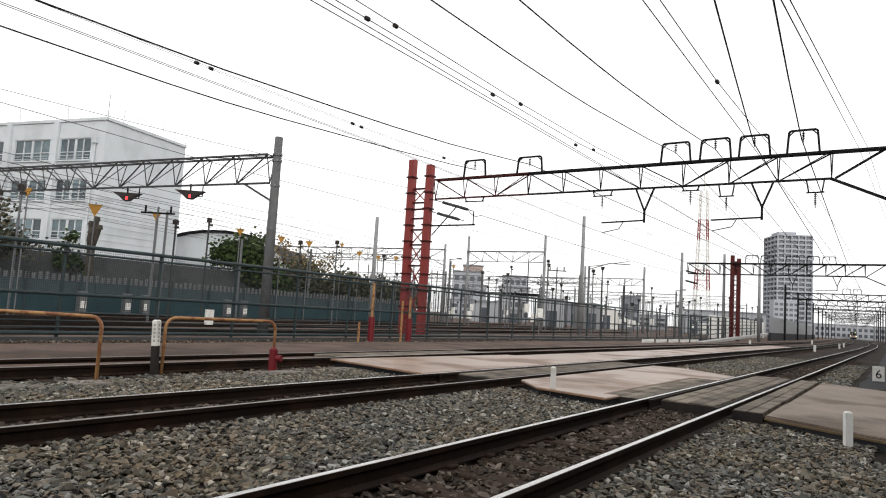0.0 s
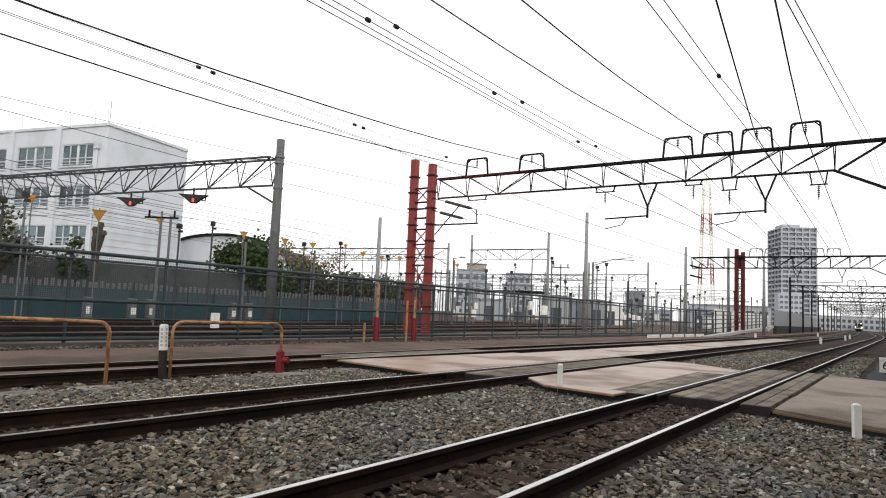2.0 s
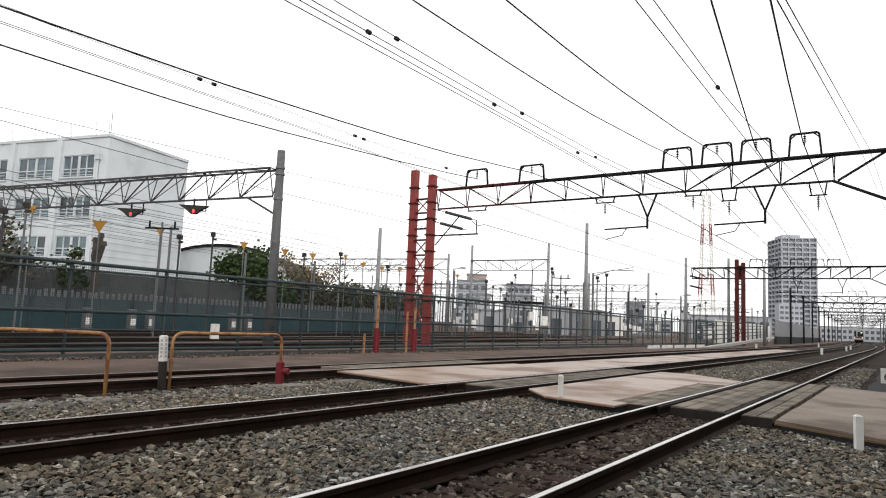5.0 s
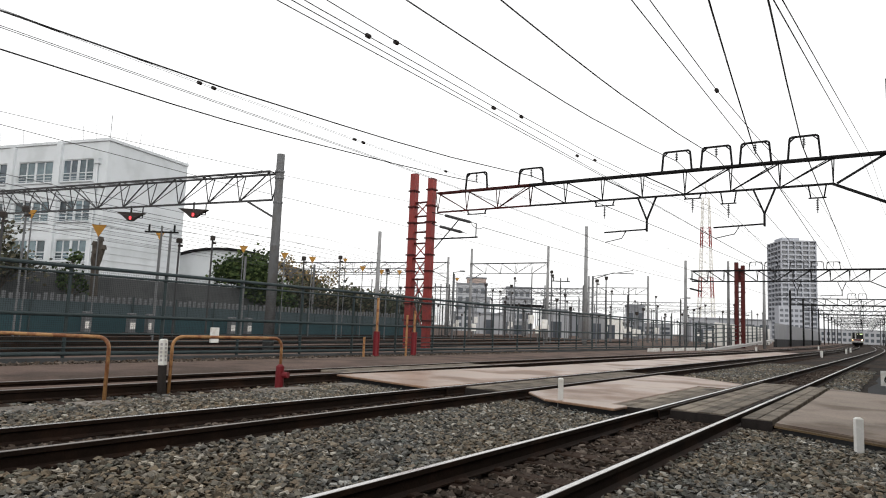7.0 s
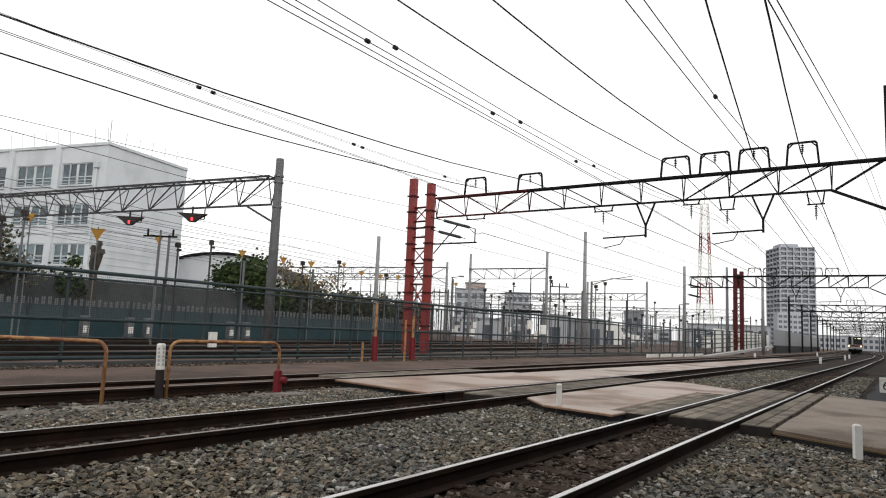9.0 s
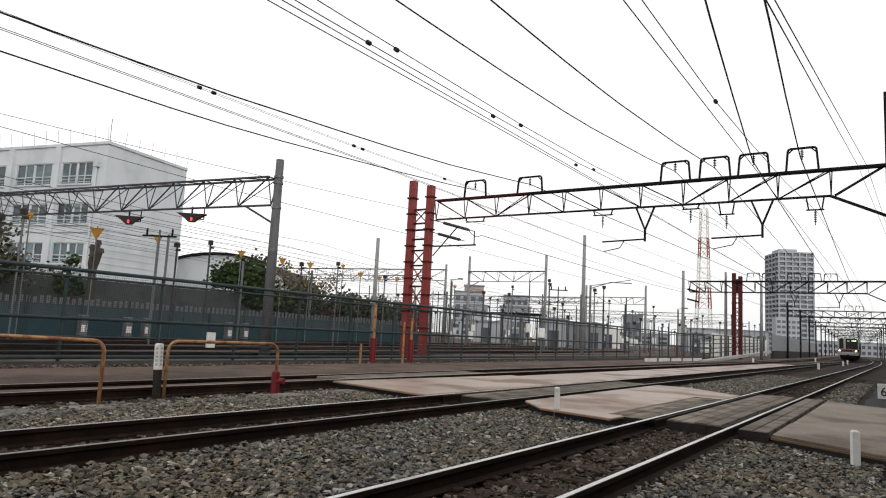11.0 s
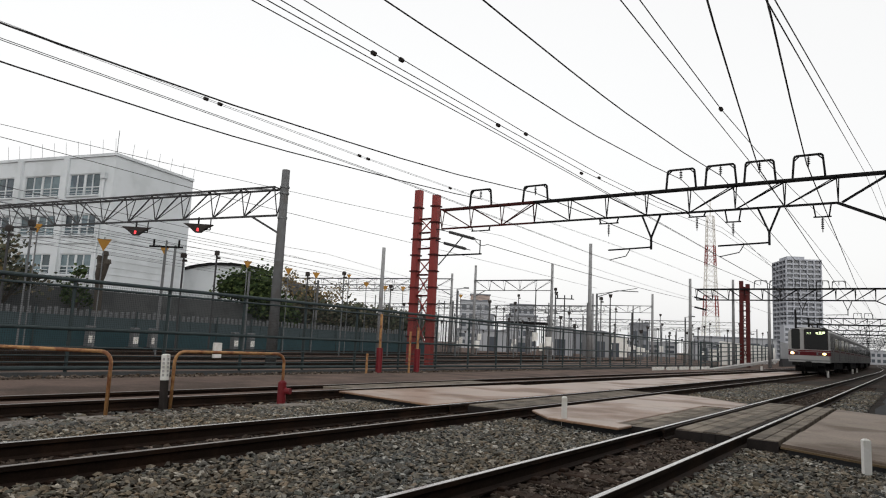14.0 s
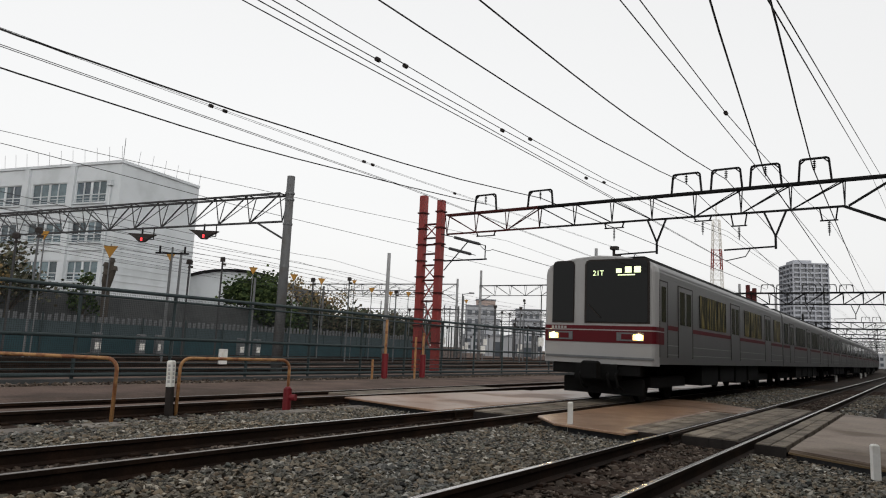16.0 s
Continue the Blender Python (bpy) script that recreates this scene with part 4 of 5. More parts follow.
for row in ([(-1.0, -4, 7.2), (-3.33, 15.0, 8.29), (-4.02, 21.0, 8.62), (-4.72, 28.5, 8.5)], [(-0.9, -4, 7.1), (-2.14, 15.0, 8.0), (-2.59, 21.0, 8.42), (-3.03, 28.5, 8.5)]):
    cable(row + [(row[-1][0] - 1.2, 78, 8.6), (row[-1][0] - 1.8, 128, 8.6), (row[-1][0] - 4.5, 228, 8.6)], 0.024, WIRE, thick)

# twin wires over the two main tracks
for x, row in ((-2.5, [(-12, 4.9), (14.5, 4.91), (28.5, 4.9)]), (-2.48, [(-12, 5.3), (8.2, 5.17), (11.5, 5.17), (14.6, 5.3), (20, 5.6), (28.5, 6.3)]),
               (-6.14, [(-12, 5.2), (5.9, 5.08), (10.4, 5.11), (14.3, 5.16), (20, 5.4), (28.5, 6.0)]), (-6.14, [(-12, 5.4), (6.3, 5.25), (11.5, 5.25), (15.4, 5.33), (20, 5.55), (28.5, 6.2)]),
               (-6.14, [(-12, 4.99), (7.5, 4.99), (14.4, 4.98), (28.5, 4.96)]), (-6.14, [(-12, 4.88), (5.5, 4.89), (10.4, 4.92), (16, 4.94), (28.5, 4.94)])):
    z = row[-1][1]
    pts = [(x, y, k) for y, k in row] + [(x + 0.1, 78, z)] + [(x + bend(y)[0], y, z) for y in (128, 178, 228, 328)]
    cable(pts, 0.0075, WIRE, "thin dark contact wire over the track", steps=3)
for p, q in (((-1.03, 11.1, 5.14), (-1.14, 28.5, 7.95)), ((-1.03, 11.1, 5.4), (-0.88, 28.5, 7.98))):
    cable([stretch(p, q, 2), q, (0.5, 78, 8.2)], 0.008, WIRE, "thin dark overhead wire")
clamp = Shape()
for x, y, z in ((-6.14, 6.86, 5.09), (-6.15, 7.5, 5.24), (-6.14, 10.41, 5.09), (-6.15, 11.52, 5.24), (-6.14, 14.28, 5.09), (-6.15, 15.39, 5.24), (-2.48, 11.54, 5.17), (-10.17, 7.0, 5.15), (-10.17, 7.3, 5.15),
                (-10.17, 11.1, 5.17), (-10.17, 11.4, 5.17), (-10.17, 14.8, 5.22)):
    clamp.rod((x, y - 0.035, z), (x, y + 0.035, z), 0.035, 8)
tagged(part("wire_clamps", clamp, BLACK), "black clamps on the overhead wires", "clamp", kind="stuff")
# yard wires
for k in range(9):
    x = -23.5 - 1.6 * k
    cable([(x + 2, -5, 5.2 + 0.05 * k), (x - 4.5, 30, 5.2), (x - 11, 70, 5.2), (x - 18, 120, 5.2)], 0.011, WIRE_PALE, "thin yard contact wire", 0.1)
    if k % 2:
        cable([(x + 2, -5, 6.1), (x - 4.5, 30, 6.1), (x - 11, 70, 6.1)], 0.011, WIRE_PALE, "thin yard messenger wire", 0.4)
cable([(-30, 6, 8.8), (-23, 40, 8.5), (-20, 78, 7.2)], 0.012, WIRE_PALE, thin, 0.2)
cable([(-17.9, 28.5, 6.2), (-18.1, 30, 6.23), (-20.2, 78, 7.0)], 0.018, WIRE, thin, 0.15)


# ---- yard behind the fence ----
for i, x in enumerate((-20.5, -24.5, -28.5, -32.5)):
    t = thing("railway_track", "rusty yard track behind the mesh fence", "track", "yard tracks", at=pose(x + 1.5, 0, -0.1, 0, 0, 7 + i))
    for side in (-0.5335, 0.5335):
        s = Shape()
        s.prism([(a + side, b) for a, b in RAIL[::-1]], -4, 90)
        part("rail", s, RAIL_SIDE, t)
    part("ballast_strip", Shape().box(-1.6, 1.6, -4, 90, -0.3, -0.12, 0.1), DIRT, t)

sheet = thing("sheet_fence", "blue corrugated sheet fence topped with pale pickets", "fence", at=pose(-40, 30, 0, 0, 0, 0))
sheet_me = [Shape().box(0.0, 0.1, 0, 0.99, -0.3, 1.55).mesh("sheet"), Shape().box(-0.04, 0.06, 0, 0.99, -0.3, 1.55).mesh("sheet")]
for i in range(54):
    part("sheet", sheet_me[i % 2], BLUE, sheet, at=pose(0, -30 + i, 0))
picket_me = Shape().box(0.0, 0.04, 0, 0.2, 1.5, 1.95, 0.01).mesh("picket")
for i in range(150):
    part("picket", picket_me, STEEL_GREY, sheet, at=pose(0, -30 + 0.36 * i, random.uniform(-0.08, 0.05)))
part("teal_band", Shape().box(0.12, 0.2, -30, 25, -0.3, 0.75), TEALWALL, sheet, "teal lower sheet")
for i in range(18):
    part("post", Shape().rod((0.25, -30 + 3 * i, -0.3), (0.25, -30 + 3 * i, 2.0), 0.05, 6), TEAL_STEEL, sheet)
tagged(part("retaining_wall", Shape().box(-48.5, -47.5, -20, 56, -0.3, 3.5, 0.05), RETAIN), "stained grey concrete retaining wall", "wall", kind="structure")
tagged(part("retaining_fill", Shape().box(-3000, -48.6, -400, 56, -0.3, 3.35), DIRT), "raised earth behind the retaining wall", "ground", kind="structure")
for y, z, n in ((18.5, 0.2, 1), (21.2, 0.2, 1), (22.4, 0.2, 1), (28.6, 0.2, 2), (30.0, 0.2, 1)):
    c = thing("equipment_cabinet", "white trackside equipment cabinet in the yard", "cabinet", "yard cabinets", at=pose(-38.5, y + 2, -0.25))
    part("body", Shape().box(-0.2, 0.2, -0.2, 0.2, 0.1, 1.25, 0.03), STEEL_GREY, c)
    part("door", Shape().box(0.2, 0.22, -0.16, 0.16, 0.3, 0.7), WHITE, c)
    part("plinth", Shape().box(-0.34, 0.34, -0.32, 0.32, 0, 0.1), RETAIN, c)


# ---- white four-storey building ----
def school():
    a = radians(14)
    b = thing("school_building", "white painted concrete four-storey building with a fenced roof", "building", at=pose(-57.2, 30.94, 0, 0, 0, math.degrees(math.atan2(math.cos(a), -math.sin(a)))))
    # local x runs along the blank side, y along the window front, z up
    L, W, H = 9.8, 40.0, 15.95
    wins = []
    s = Shape()
    cols = []
    y = 6.5
    cols.append((1.6, 5.3))
    while y < W - 5:
        cols.append((y, y + 4.4))
        y += 5.9
    floors = [(12.47, 14.47), (8.84, 10.75), (5.34, 7.2)]
    # window front as a grid of piers and spandrels, 0.3 m thick
    edges = [3.3]
    for z0, z1 in reversed(floors):
        edges += [z0, z1]
    edges.append(H)
    for k in range(0, len(edges), 2):
        s.box(0.0, 0.3, 0, W, edges[k], edges[k + 1])
    for z0, z1 in floors:
        last = 0.0
        for c0, c1 in cols + [(W, W)]:
            s.box(0.0, 0.3, last, c0, z0, z1)
            last = c1
    part("front_wall", s, WALL, b)
    rest = Shape()
    rest.box(0.3, L, 0, 0.3, 3.3, H), rest.box(L - 0.3, L, 0.3, W, 3.3, H), rest.box(0.3, L - 0.3, W - 0.3, W, 3.3, H)
    part("side_wall", rest, WALL, b)
    part("roof", Shape().box(0.3, L - 0.3, 0.3, W - 0.3, H - 0.5, H - 0.3), RETAIN, b)
    part("parapet", Shape().box(-0.12, 0.14, -0.12, W, H, H + 0.25).box(0.14, L, -0.12, 0.14, H, H + 0.25), WALL, b, "white coping along the roof edge")
    for c0, c1 in cols[1:]:
        part("pilaster", Shape().box(-0.25, 0, c0 - 1.1, c0 - 0.5, 3.3, H - 0.05), WALL, b)
    for z in (11.75, 8.1, 4.6):
        part("string_course", Shape().box(-0.1, 0, 0, W, z, z + 0.2), WALL, b)
    for i in range(9):
        part("wall_rib", Shape().box(0.31, L, -0.04, 0.0, 4.2 + 0.62 * i, 4.26 + 0.62 * i), WALL, b)
    for z0, z1 in floors:
        for c0, c1 in cols:
            # flat dark sheet stands in for the shaded room
            w = part("window", Shape().box(0.2, 0.22, c0, c1, z0, z1), RETAIN, b, "dark sheet for the shade of the room behind the panes")
            for i in range(4):
                a0, a1 = c0 + (c1 - c0) * i / 4, c0 + (c1 - c0) * (i + 1) / 4
                part("pane", Shape().box(0.145, 0.165, a0 + 0.04, a1 - 0.04, z0 + 0.8, z1 - 0.06), PANE, w)
                part("pane", Shape().box(0.145, 0.165, a0 + 0.04, a1 - 0.04, z0 + 0.06, z0 + 0.72), PANE, w)
            f = Shape()
            n = 4
            for i in range(n + 1):
                y = c0 + (c1 - c0) * i / n
                f.box(0.06, 0.14, y - (0.13 if i == 2 else 0.05), y + (0.13 if i == 2 else 0.05), z0, z1)
            for z in (z0 + 0.04, z0 + 0.75, z1 - 0.04):
                f.box(0.06, 0.135, c0, c1, z - 0.04, z + 0.04)
            part("frame", f, WALL, w)
            part("sill", Shape().box(-0.15, 0.14, c0 - 0.1, c1 + 0.1, z0 - 0.12, z0), WALL, w)
            rl = Shape()
            for z in (z0 + 0.15, z0 + 0.4):
                rl.rod((-0.12, c0, z), (-0.12, c1, z), 0.025, 5)
            part("rail", rl, WALL, w, "white safety rail")
    pole = Shape().rod((0, 0, 0), (0, 0, 1.6), 0.016, 5).mesh("roof_pole")
    for i in range(26):
        part("roof_pole", pole, STEEL_GREY, b, at=pose(0.2, 0.3 + 1.5 * i, H, 0, -7, 0))
    for i in range(1, 7):
        part("roof_pole", pole, STEEL_GREY, b, at=pose(0.3 + 1.6 * i, 0.2, H, 6, 0, 0))
    part("roof_antenna", Shape().rod((0.3, 0.3, H - 0.3), (0.3, 0.3, H + 2.4), 0.03, 6), STEEL_GREY, b)
    part("downpipe", Shape().rod((-0.14, 1.0, 3.4), (-0.14, 1.0, 14.2), 0.09, 8).box(-0.34, 0, 0.75, 1.25, 13.9, 14.4), WALL, b)
    part("plinth", Shape().box(0.02, L - 0.02, 0.02, W, -0.3, 3.3), RETAIN, b)


school()

hall = thing("arched_hall", "pale hall with a dark-edged arched roof behind the trees", "building", at=pose(-66.5, 51, 0, 0, 0, 35))
o = [(-7.5, 0), (7.5, 0)] + [(7.5 * math.cos(radians(k)), 5.8 + 3.0 * math.sin(radians(k))) for k in range(0, 181, 15)]
part("wall", Shape().prism(o, 0, 25), WALL, hall)
outer = [(7.9 * math.cos(radians(k)), 5.8 + 3.3 * math.sin(radians(k))) for k in range(0, 181, 12)]
inner = [(7.6 * math.cos(radians(k)), 5.8 + 3.06 * math.sin(radians(k))) for k in range(180, -1, -12)]
rf, n = Shape(), len(outer)
vs = [(x, y, z) for y in (-0.4, 25.4) for x, z in outer + inner]
fs = []
for i in range(n - 1):
    fs += [(i, i + 1, i + 1 + 2 * n, i + 2 * n), (n + i, n + i + 1, 3 * n + i + 1, 3 * n + i), (i, 2 * n - 1 - i, 2 * n - 2 - i, i + 1), (2 * n + i, 2 * n + i + 1, 4 * n - 2 - i, 4 * n - 1 - i)]
rf.add(vs, fs)
part("roof", rf, STEEL_DARK, hall, "dark arched roof edge")


# ---- trees ----
def tree(x, y, z, h, w, leaf, label, n=1600, dense=1.0, seed=1, size=0.22, cone=False):
    rng = random.Random(seed)
    t = thing("tree", label, "tree", "yard trees", at=pose(x, y, z))
    tr = Shape().rod((0, 0, 0), (0.1, 0.05, h * 0.55), 0.18, 8, 0.09)
    tips = []
    for i in range(11):
        a, zz = rng.uniform(0, 6.28), h * rng.uniform(0.25, 0.6)
        r = w * rng.uniform(0.45, 0.85)
        e = (math.cos(a) * r, math.sin(a) * r, zz + h * rng.uniform(0.15, 0.38))
        tr.rod((0.05, 0, zz), e, 0.07, 5, 0.02)
        tips.append(e)
        for _ in range(3):
            q = tuple(c + rng.uniform(-0.5, 0.6) * w * 0.5 for c in e)
            tr.rod(e, q, 0.022, 4, 0.008)
            tips.append(q)
    part("trunk", tr, BARK, t)
    tips += [(0, 0, h * 0.85), (0.2, 0, h * 0.7)]
    lv = Shape()
    for i in range(n):
        c = Vector(rng.choice(tips))
        d = Vector((rng.gauss(0, 1), rng.gauss(0, 1), rng.gauss(0, 0.8))) * w * 0.22
        c = c + d
        if cone:
            k = max(0.15, 1 - max(0, c.z - h * 0.3) / (h * 0.75))
            c.x, c.y = c.x * k * 1.4, c.y * k * 1.4
        c.z = max(c.z, 0.15 * h)
        u = Vector((rng.gauss(0, 1), rng.gauss(0, 1), rng.gauss(0, 1))).normalized()
        v = u.orthogonal().normalized()
        k = size * rng.uniform(0.6, 1.4)
        m = c + u * k
        lv.add([c, c + u * k * 0.5 + v * k * 0.45, m, c + u * k * 0.5 - v * k * 0.45], [(0, 1, 2, 3)])
    part("crown", lv, leaf, t)


tree(-48.3, 39.2, 0, 6.6, 2.3, LEAF, "dark green bushy tree before the hall", 3800, seed=3, size=0.3)
tree(-46.8, 41.0, 0, 5.2, 2.0, LEAF, "dark green bushy tree before the hall", 2600, seed=9, size=0.3)
tree(-52.5, 48.5, 0, 8.3, 2.2, LEAF_DRY, "thin autumn tree with sparse tan leaves", 700, seed=4, size=0.22)
tree(-50.2, 50.5, 0, 6.8, 2.4, LEAF_DRY, "thin autumn tree with sparse tan leaves", 800, seed=5, size=0.22)
for i, (x, y, h) in enumerate(((-47, 45, 4.6), (-46, 49, 4.2), (-45, 53, 3.9), (-44, 57, 3.5))):
    tree(x, y, 0, h, 2.3, LEAF_BROWN, "dark brownish shrub mass along the yard", 1300, seed=20 + i, size=0.3)
tree(-45.0, 18.2, 0, 6.0, 1.9, LEAF_BROWN, "brownish shrub with a few pale leaves by the wall", 1300, seed=31, size=0.22)
tree(-45.5, 16.2, 0, 5.6, 1.9, LEAF_DRY, "sparse autumn shrub by the wall", 700, seed=34, size=0.2)
tree(-46.5, 23.4, 0, 5.3, 0.9, LEAF, "small green shrub before the white wall", 420, seed=33, size=0.22)
for i, (x, y, h) in enumerate(((-62, 70, 5.0), (-66, 77, 5.4), (-70, 85, 5.2), (-64, 82, 4.4), (-72, 96, 5.0))):
    tree(x, y, 0, h, 2.6, LEAF_BROWN if i % 2 else LEAF, "dark green hedge tree beyond the yard", 900, seed=40 + i, size=0.36)


def pruned_tree(x, y):
    t = thing("tree", "pruned bare tree with thick knobby limbs", "tree", "yard trees", at=pose(x, y, 0))
    trunk = Shape().tube([(0, 0, -0.2), (0.05, 0, 2.2), (-0.05, 0, 4.0)], 0.26, 8)
    for dx, dy, z in ((-0.35, 0.0, 5.6), (0.15, 0.1, 5.9), (0.75, 0.0, 5.3), (0.3, -0.3, 5.0)):
        trunk.tube([(-0.05, 0, 3.6), (dx * 0.6, dy, (z + 3.9) / 2), (dx, dy, z)], 0.17, 7)
        trunk.rod((dx, dy, z - 0.12), (dx + 0.05, dy, z + 0.16), 0.24, 7, 0.15)
    part("trunk", trunk, BARK, t)


pruned_tree(-45, 24.2)


# ---- distance ----
def lattice_tower(x, y, h, w0, w1):
    t = thing("radio_tower", "red and white banded lattice radio tower", "tower", at=pose(x, y, 0))
    bays = 14
    for i in range(bays):
        z0, z1 = h * i / bays, h * (i + 1) / bays
        a = (w0 + (w1 - w0) * (i / bays) ** 0.7) / 2
        b = (w0 + (w1 - w0) * ((i + 1) / bays) ** 0.7) / 2
        s = Shape()
        c0 = [(-a, -a), (a, -a), (a, a), (-a, a)]
        c1 = [(-b, -b), (b, -b), (b, b), (-b, b)]
        for k in range(4):
            p, q = c0[k], c1[k]
            p2, q2 = c0[(k + 1) % 4], c1[(k + 1) % 4]
            s.bar((*p, z0), (*q, z1), 0.26), s.bar((*p, z0), (*q2, z1), 0.09), s.bar((*p2, z0), (*q, z1), 0.09), s.bar((*q, z1), (*q2, z1), 0.12)
        part("lattice_bay", s, RED if i in (4, 5, 9, 10) else WHITE, t)
    part("mast", Shape().rod((0, 0, h), (0, 0, h + 5), 0.2, 6), WHITE, t)


lattice_tower(-52.6, 228, 46, 5.4, 2.0)


def tower_block():
    t = thing("apartment_tower", "tall grey apartment tower with balcony rows", "building", at=pose(-59.0, 440, 0, 0, 0, 28))
    # local x runs along the broad front, y along the narrow side; the corner between them is nearest
    W, D, H, n = 20.0, 22.0, 58.5, 21
    part("core", Shape().box(0.9, W - 0.3, 0.9, D, -0.3, H), TOWER_SHADE, t, "grey wall behind the balconies, darkened for their shade")
    part("roof", Shape().box(-0.1, W + 0.1, -0.1, D, H, H + 0.8).box(2.5, 12.5, 5, D - 5, H + 0.8, H + 3.0), TOWER, t)
    for i in range(n):
        z = H * i / n
        g = part("storey", Shape().box(0, W, 0, 0.5, z, z + 1.05).box(0, 0.5, 0.5, D, z, z + 1.05), TOWER, t)
        part("floor_slab", Shape().box(0.5, W, 0.5, 1.0, z - 0.12, z + 0.12).box(0.5, 1.0, 1.0, D, z - 0.12, z + 0.12), TOWER, g)
        for k in range(5):
            x = 0.7 + k * (W - 0.8) / 5
            part("pane", Shape().box(x + 0.5, x + 2.9, 0.8, 0.88, z + 1.1, z + 2.55), TOWER_GLASS, g)
        for k in range(4):
            y = 1.4 + k * (D - 1.6) / 4
            part("pane", Shape().box(0.8, 0.88, y + 0.6, y + 3.6, z + 1.1, z + 2.55), TOWER_GLASS, g)
    for k in range(6):
        x = 0.25 + k * (W - 0.5) / 5
        part("fin", Shape().box(x - 0.35, x + 0.35, -0.15, 0.95, -0.3, H), TOWER, t)
    for k in range(1, 5):
        y = k * D / 4 - 0.3
        part("fin", Shape().box(-0.15, 0.95, y - 0.3, y + 0.3, -0.3, H), TOWER, t)
    w = part("wing", Shape().box(-5, 9, -9, -3, -0.3, 19.5), TOWER, t, "lower wing before the tower")
    for i in range(6):
        for k in range(5):
            part("pane", Shape().box(-4.4 + 2.7 * k, -2.5 + 2.7 * k, -9.08, -8.98, 1.6 + 3 * i, 3.1 + 3 * i), TOWER_GLASS, w)


tower_block()


def block(x, y, w, d, h, turn, material, label, floors=3, cols=5, z=0):
    b = thing("distant_building", label, "building", "distant buildings", at=pose(x, y, z - 0.3, 0, 0, turn))
    part("wall", Shape().box(-w / 2, w / 2, 0, d, 0, h + 0.3, 0.1), material, b)
    part("roof", Shape().box(-w / 2 - 0.2, w / 2 + 0.2, -0.2, d + 0.2, h + 0.3, h + 0.6), FAR_DARK, b)
    for i in range(floors):
        for j in range(cols):
            z0 = 1.2 + (h - 1.0) * i / floors
            x0 = -w / 2 + w * (j + 0.2) / cols
            part("window", Shape().box(x0, x0 + w * 0.6 / cols, -0.06, 0.02, z0, z0 + (h - 1.0) / floors * 0.55), TOWER_GLASS, b)
    return b


block(-94.5, 152, 8.0, 8, 12.0, 33, FAR, "pale distant apartment block with a brown rooftop storey", 5, 4)
block(-95.6, 156, 5.2, 5, 14.0, 33, FAR_BROWN, "brown rooftop storey behind the pale block", 5, 2)
block(-89.6, 149, 4.5, 6, 8.4, 33, FAR, "low stepped end of a pale apartment block", 3, 2)
block(-81.0, 153, 6.0, 8, 11.2, 31, FAR, "pale distant apartment block with a stepped top", 5, 4)
block(-79.0, 149, 7.5, 5, 8.2, 31, FAR, "lower step of a pale distant apartment block", 3, 4)
block(-86.5, 146, 16, 6, 4.2, 33, FAR, "low distant building beyond the yard", 2, 6)
block(-49.9, 150, 4.0, 6, 6.9, 20, FAR_DARK, "small grey distant stair tower", 2, 2)
block(-66, 150, 12, 8, 4.8, 25, GREYSHEET, "low grey distant depot building", 1, 5)
block(-60, 181, 4, 6, 8.4, 25, FAR_DARK, "dark distant stair tower", 3, 2)
block(-70, 190, 34, 10, 3.6, 25, FAR, "low pale distant building", 2, 8)
block(-31.5, 152, 6.5, 8, 4.6, 12, FAR, "low pale distant shed by the yard", 1, 6)
block(-38, 190, 20, 8, 5.5, 12, FAR, "low pale distant building", 2, 6)
block(-110, 120, 26, 10, 6.5, 40, FAR, "low distant building beyond the yard", 2, 5)
block(-20, 420, 50, 10, 7, 5, FAR, "low pale distant building", 2, 20)
block(25, 400, 40, 10, 8, -5, FAR, "low pale distant building behind the line", 3, 18)
can = thing("yard_canopy", "dark flat canopy on thin posts in the yard", "canopy", at=pose(-48.5, 90, 0, 0, 0, 8))
part("roof", Shape().box(-5, 5, -2, 2, 4.2, 4.5, 0.05), STEEL_DARK, can)
for k in (-4.5, -1.5, 1.5, 4.5):
    part("post", Shape().rod((k, 0, -0.3), (k, 0, 4.2), 0.1, 8), STEEL_GREY, can)


def along_wall(name, x, y0, y1, z0, z1, w, material, label):
    tagged(part(name, swept([(0, z0), (w, z0), (w, z1), (0, z1)], x, y0, y1), material), label, "wall", kind="structure")


along_wall("sheet_wall", -15.7, 112, 230, 0.9, 3.4, 0.1, GREYSHEET, "long grey sheet wall along the far track")
along_wall("ramp_wall", -15.9, 112, 230, -0.3, 0.95, 0.5, DARKWALL, "dark low concrete wall along the far track")
along_wall("white_hoarding", -21.0, 96, 150, -0.3, 2.9, 0.15, WHITE, "white hoarding behind the yard")
along_wall("wall_beside_track", 2.2, 18, 230, -0.3, 3.2, 0.3, DARKWALL, "dark concrete wall beside the track")
kerb = Shape().bar((-12.3, 53, -0.1), (-16.4, 113, 0.75), 0.5, 0.25)
tagged(part("kerb", kerb, FADED), "pale concrete kerb climbing beside the yard", "kerb", kind="structure")
for i in range(5):
    w = thing("site_barrier", "low white painted barrier beside the path", "barrier", "white low barriers", at=pose(-13.0 + 0.05 * i, 41.6 + 2.75 * i, -0.2, 0, 0, 2))
    part("board", Shape().box(-0.04, 0.04, 0, 2.6, 0.03, 0.34, 0.01), WHITE, w)
    part("foot", Shape().box(-0.08, 0.08, 0.1, 0.25, 0, 0.06), DARKWALL, w)
    part("foot", Shape().box(-0.08, 0.08, 2.25, 2.4, 0, 0.06), DARKWALL, w)
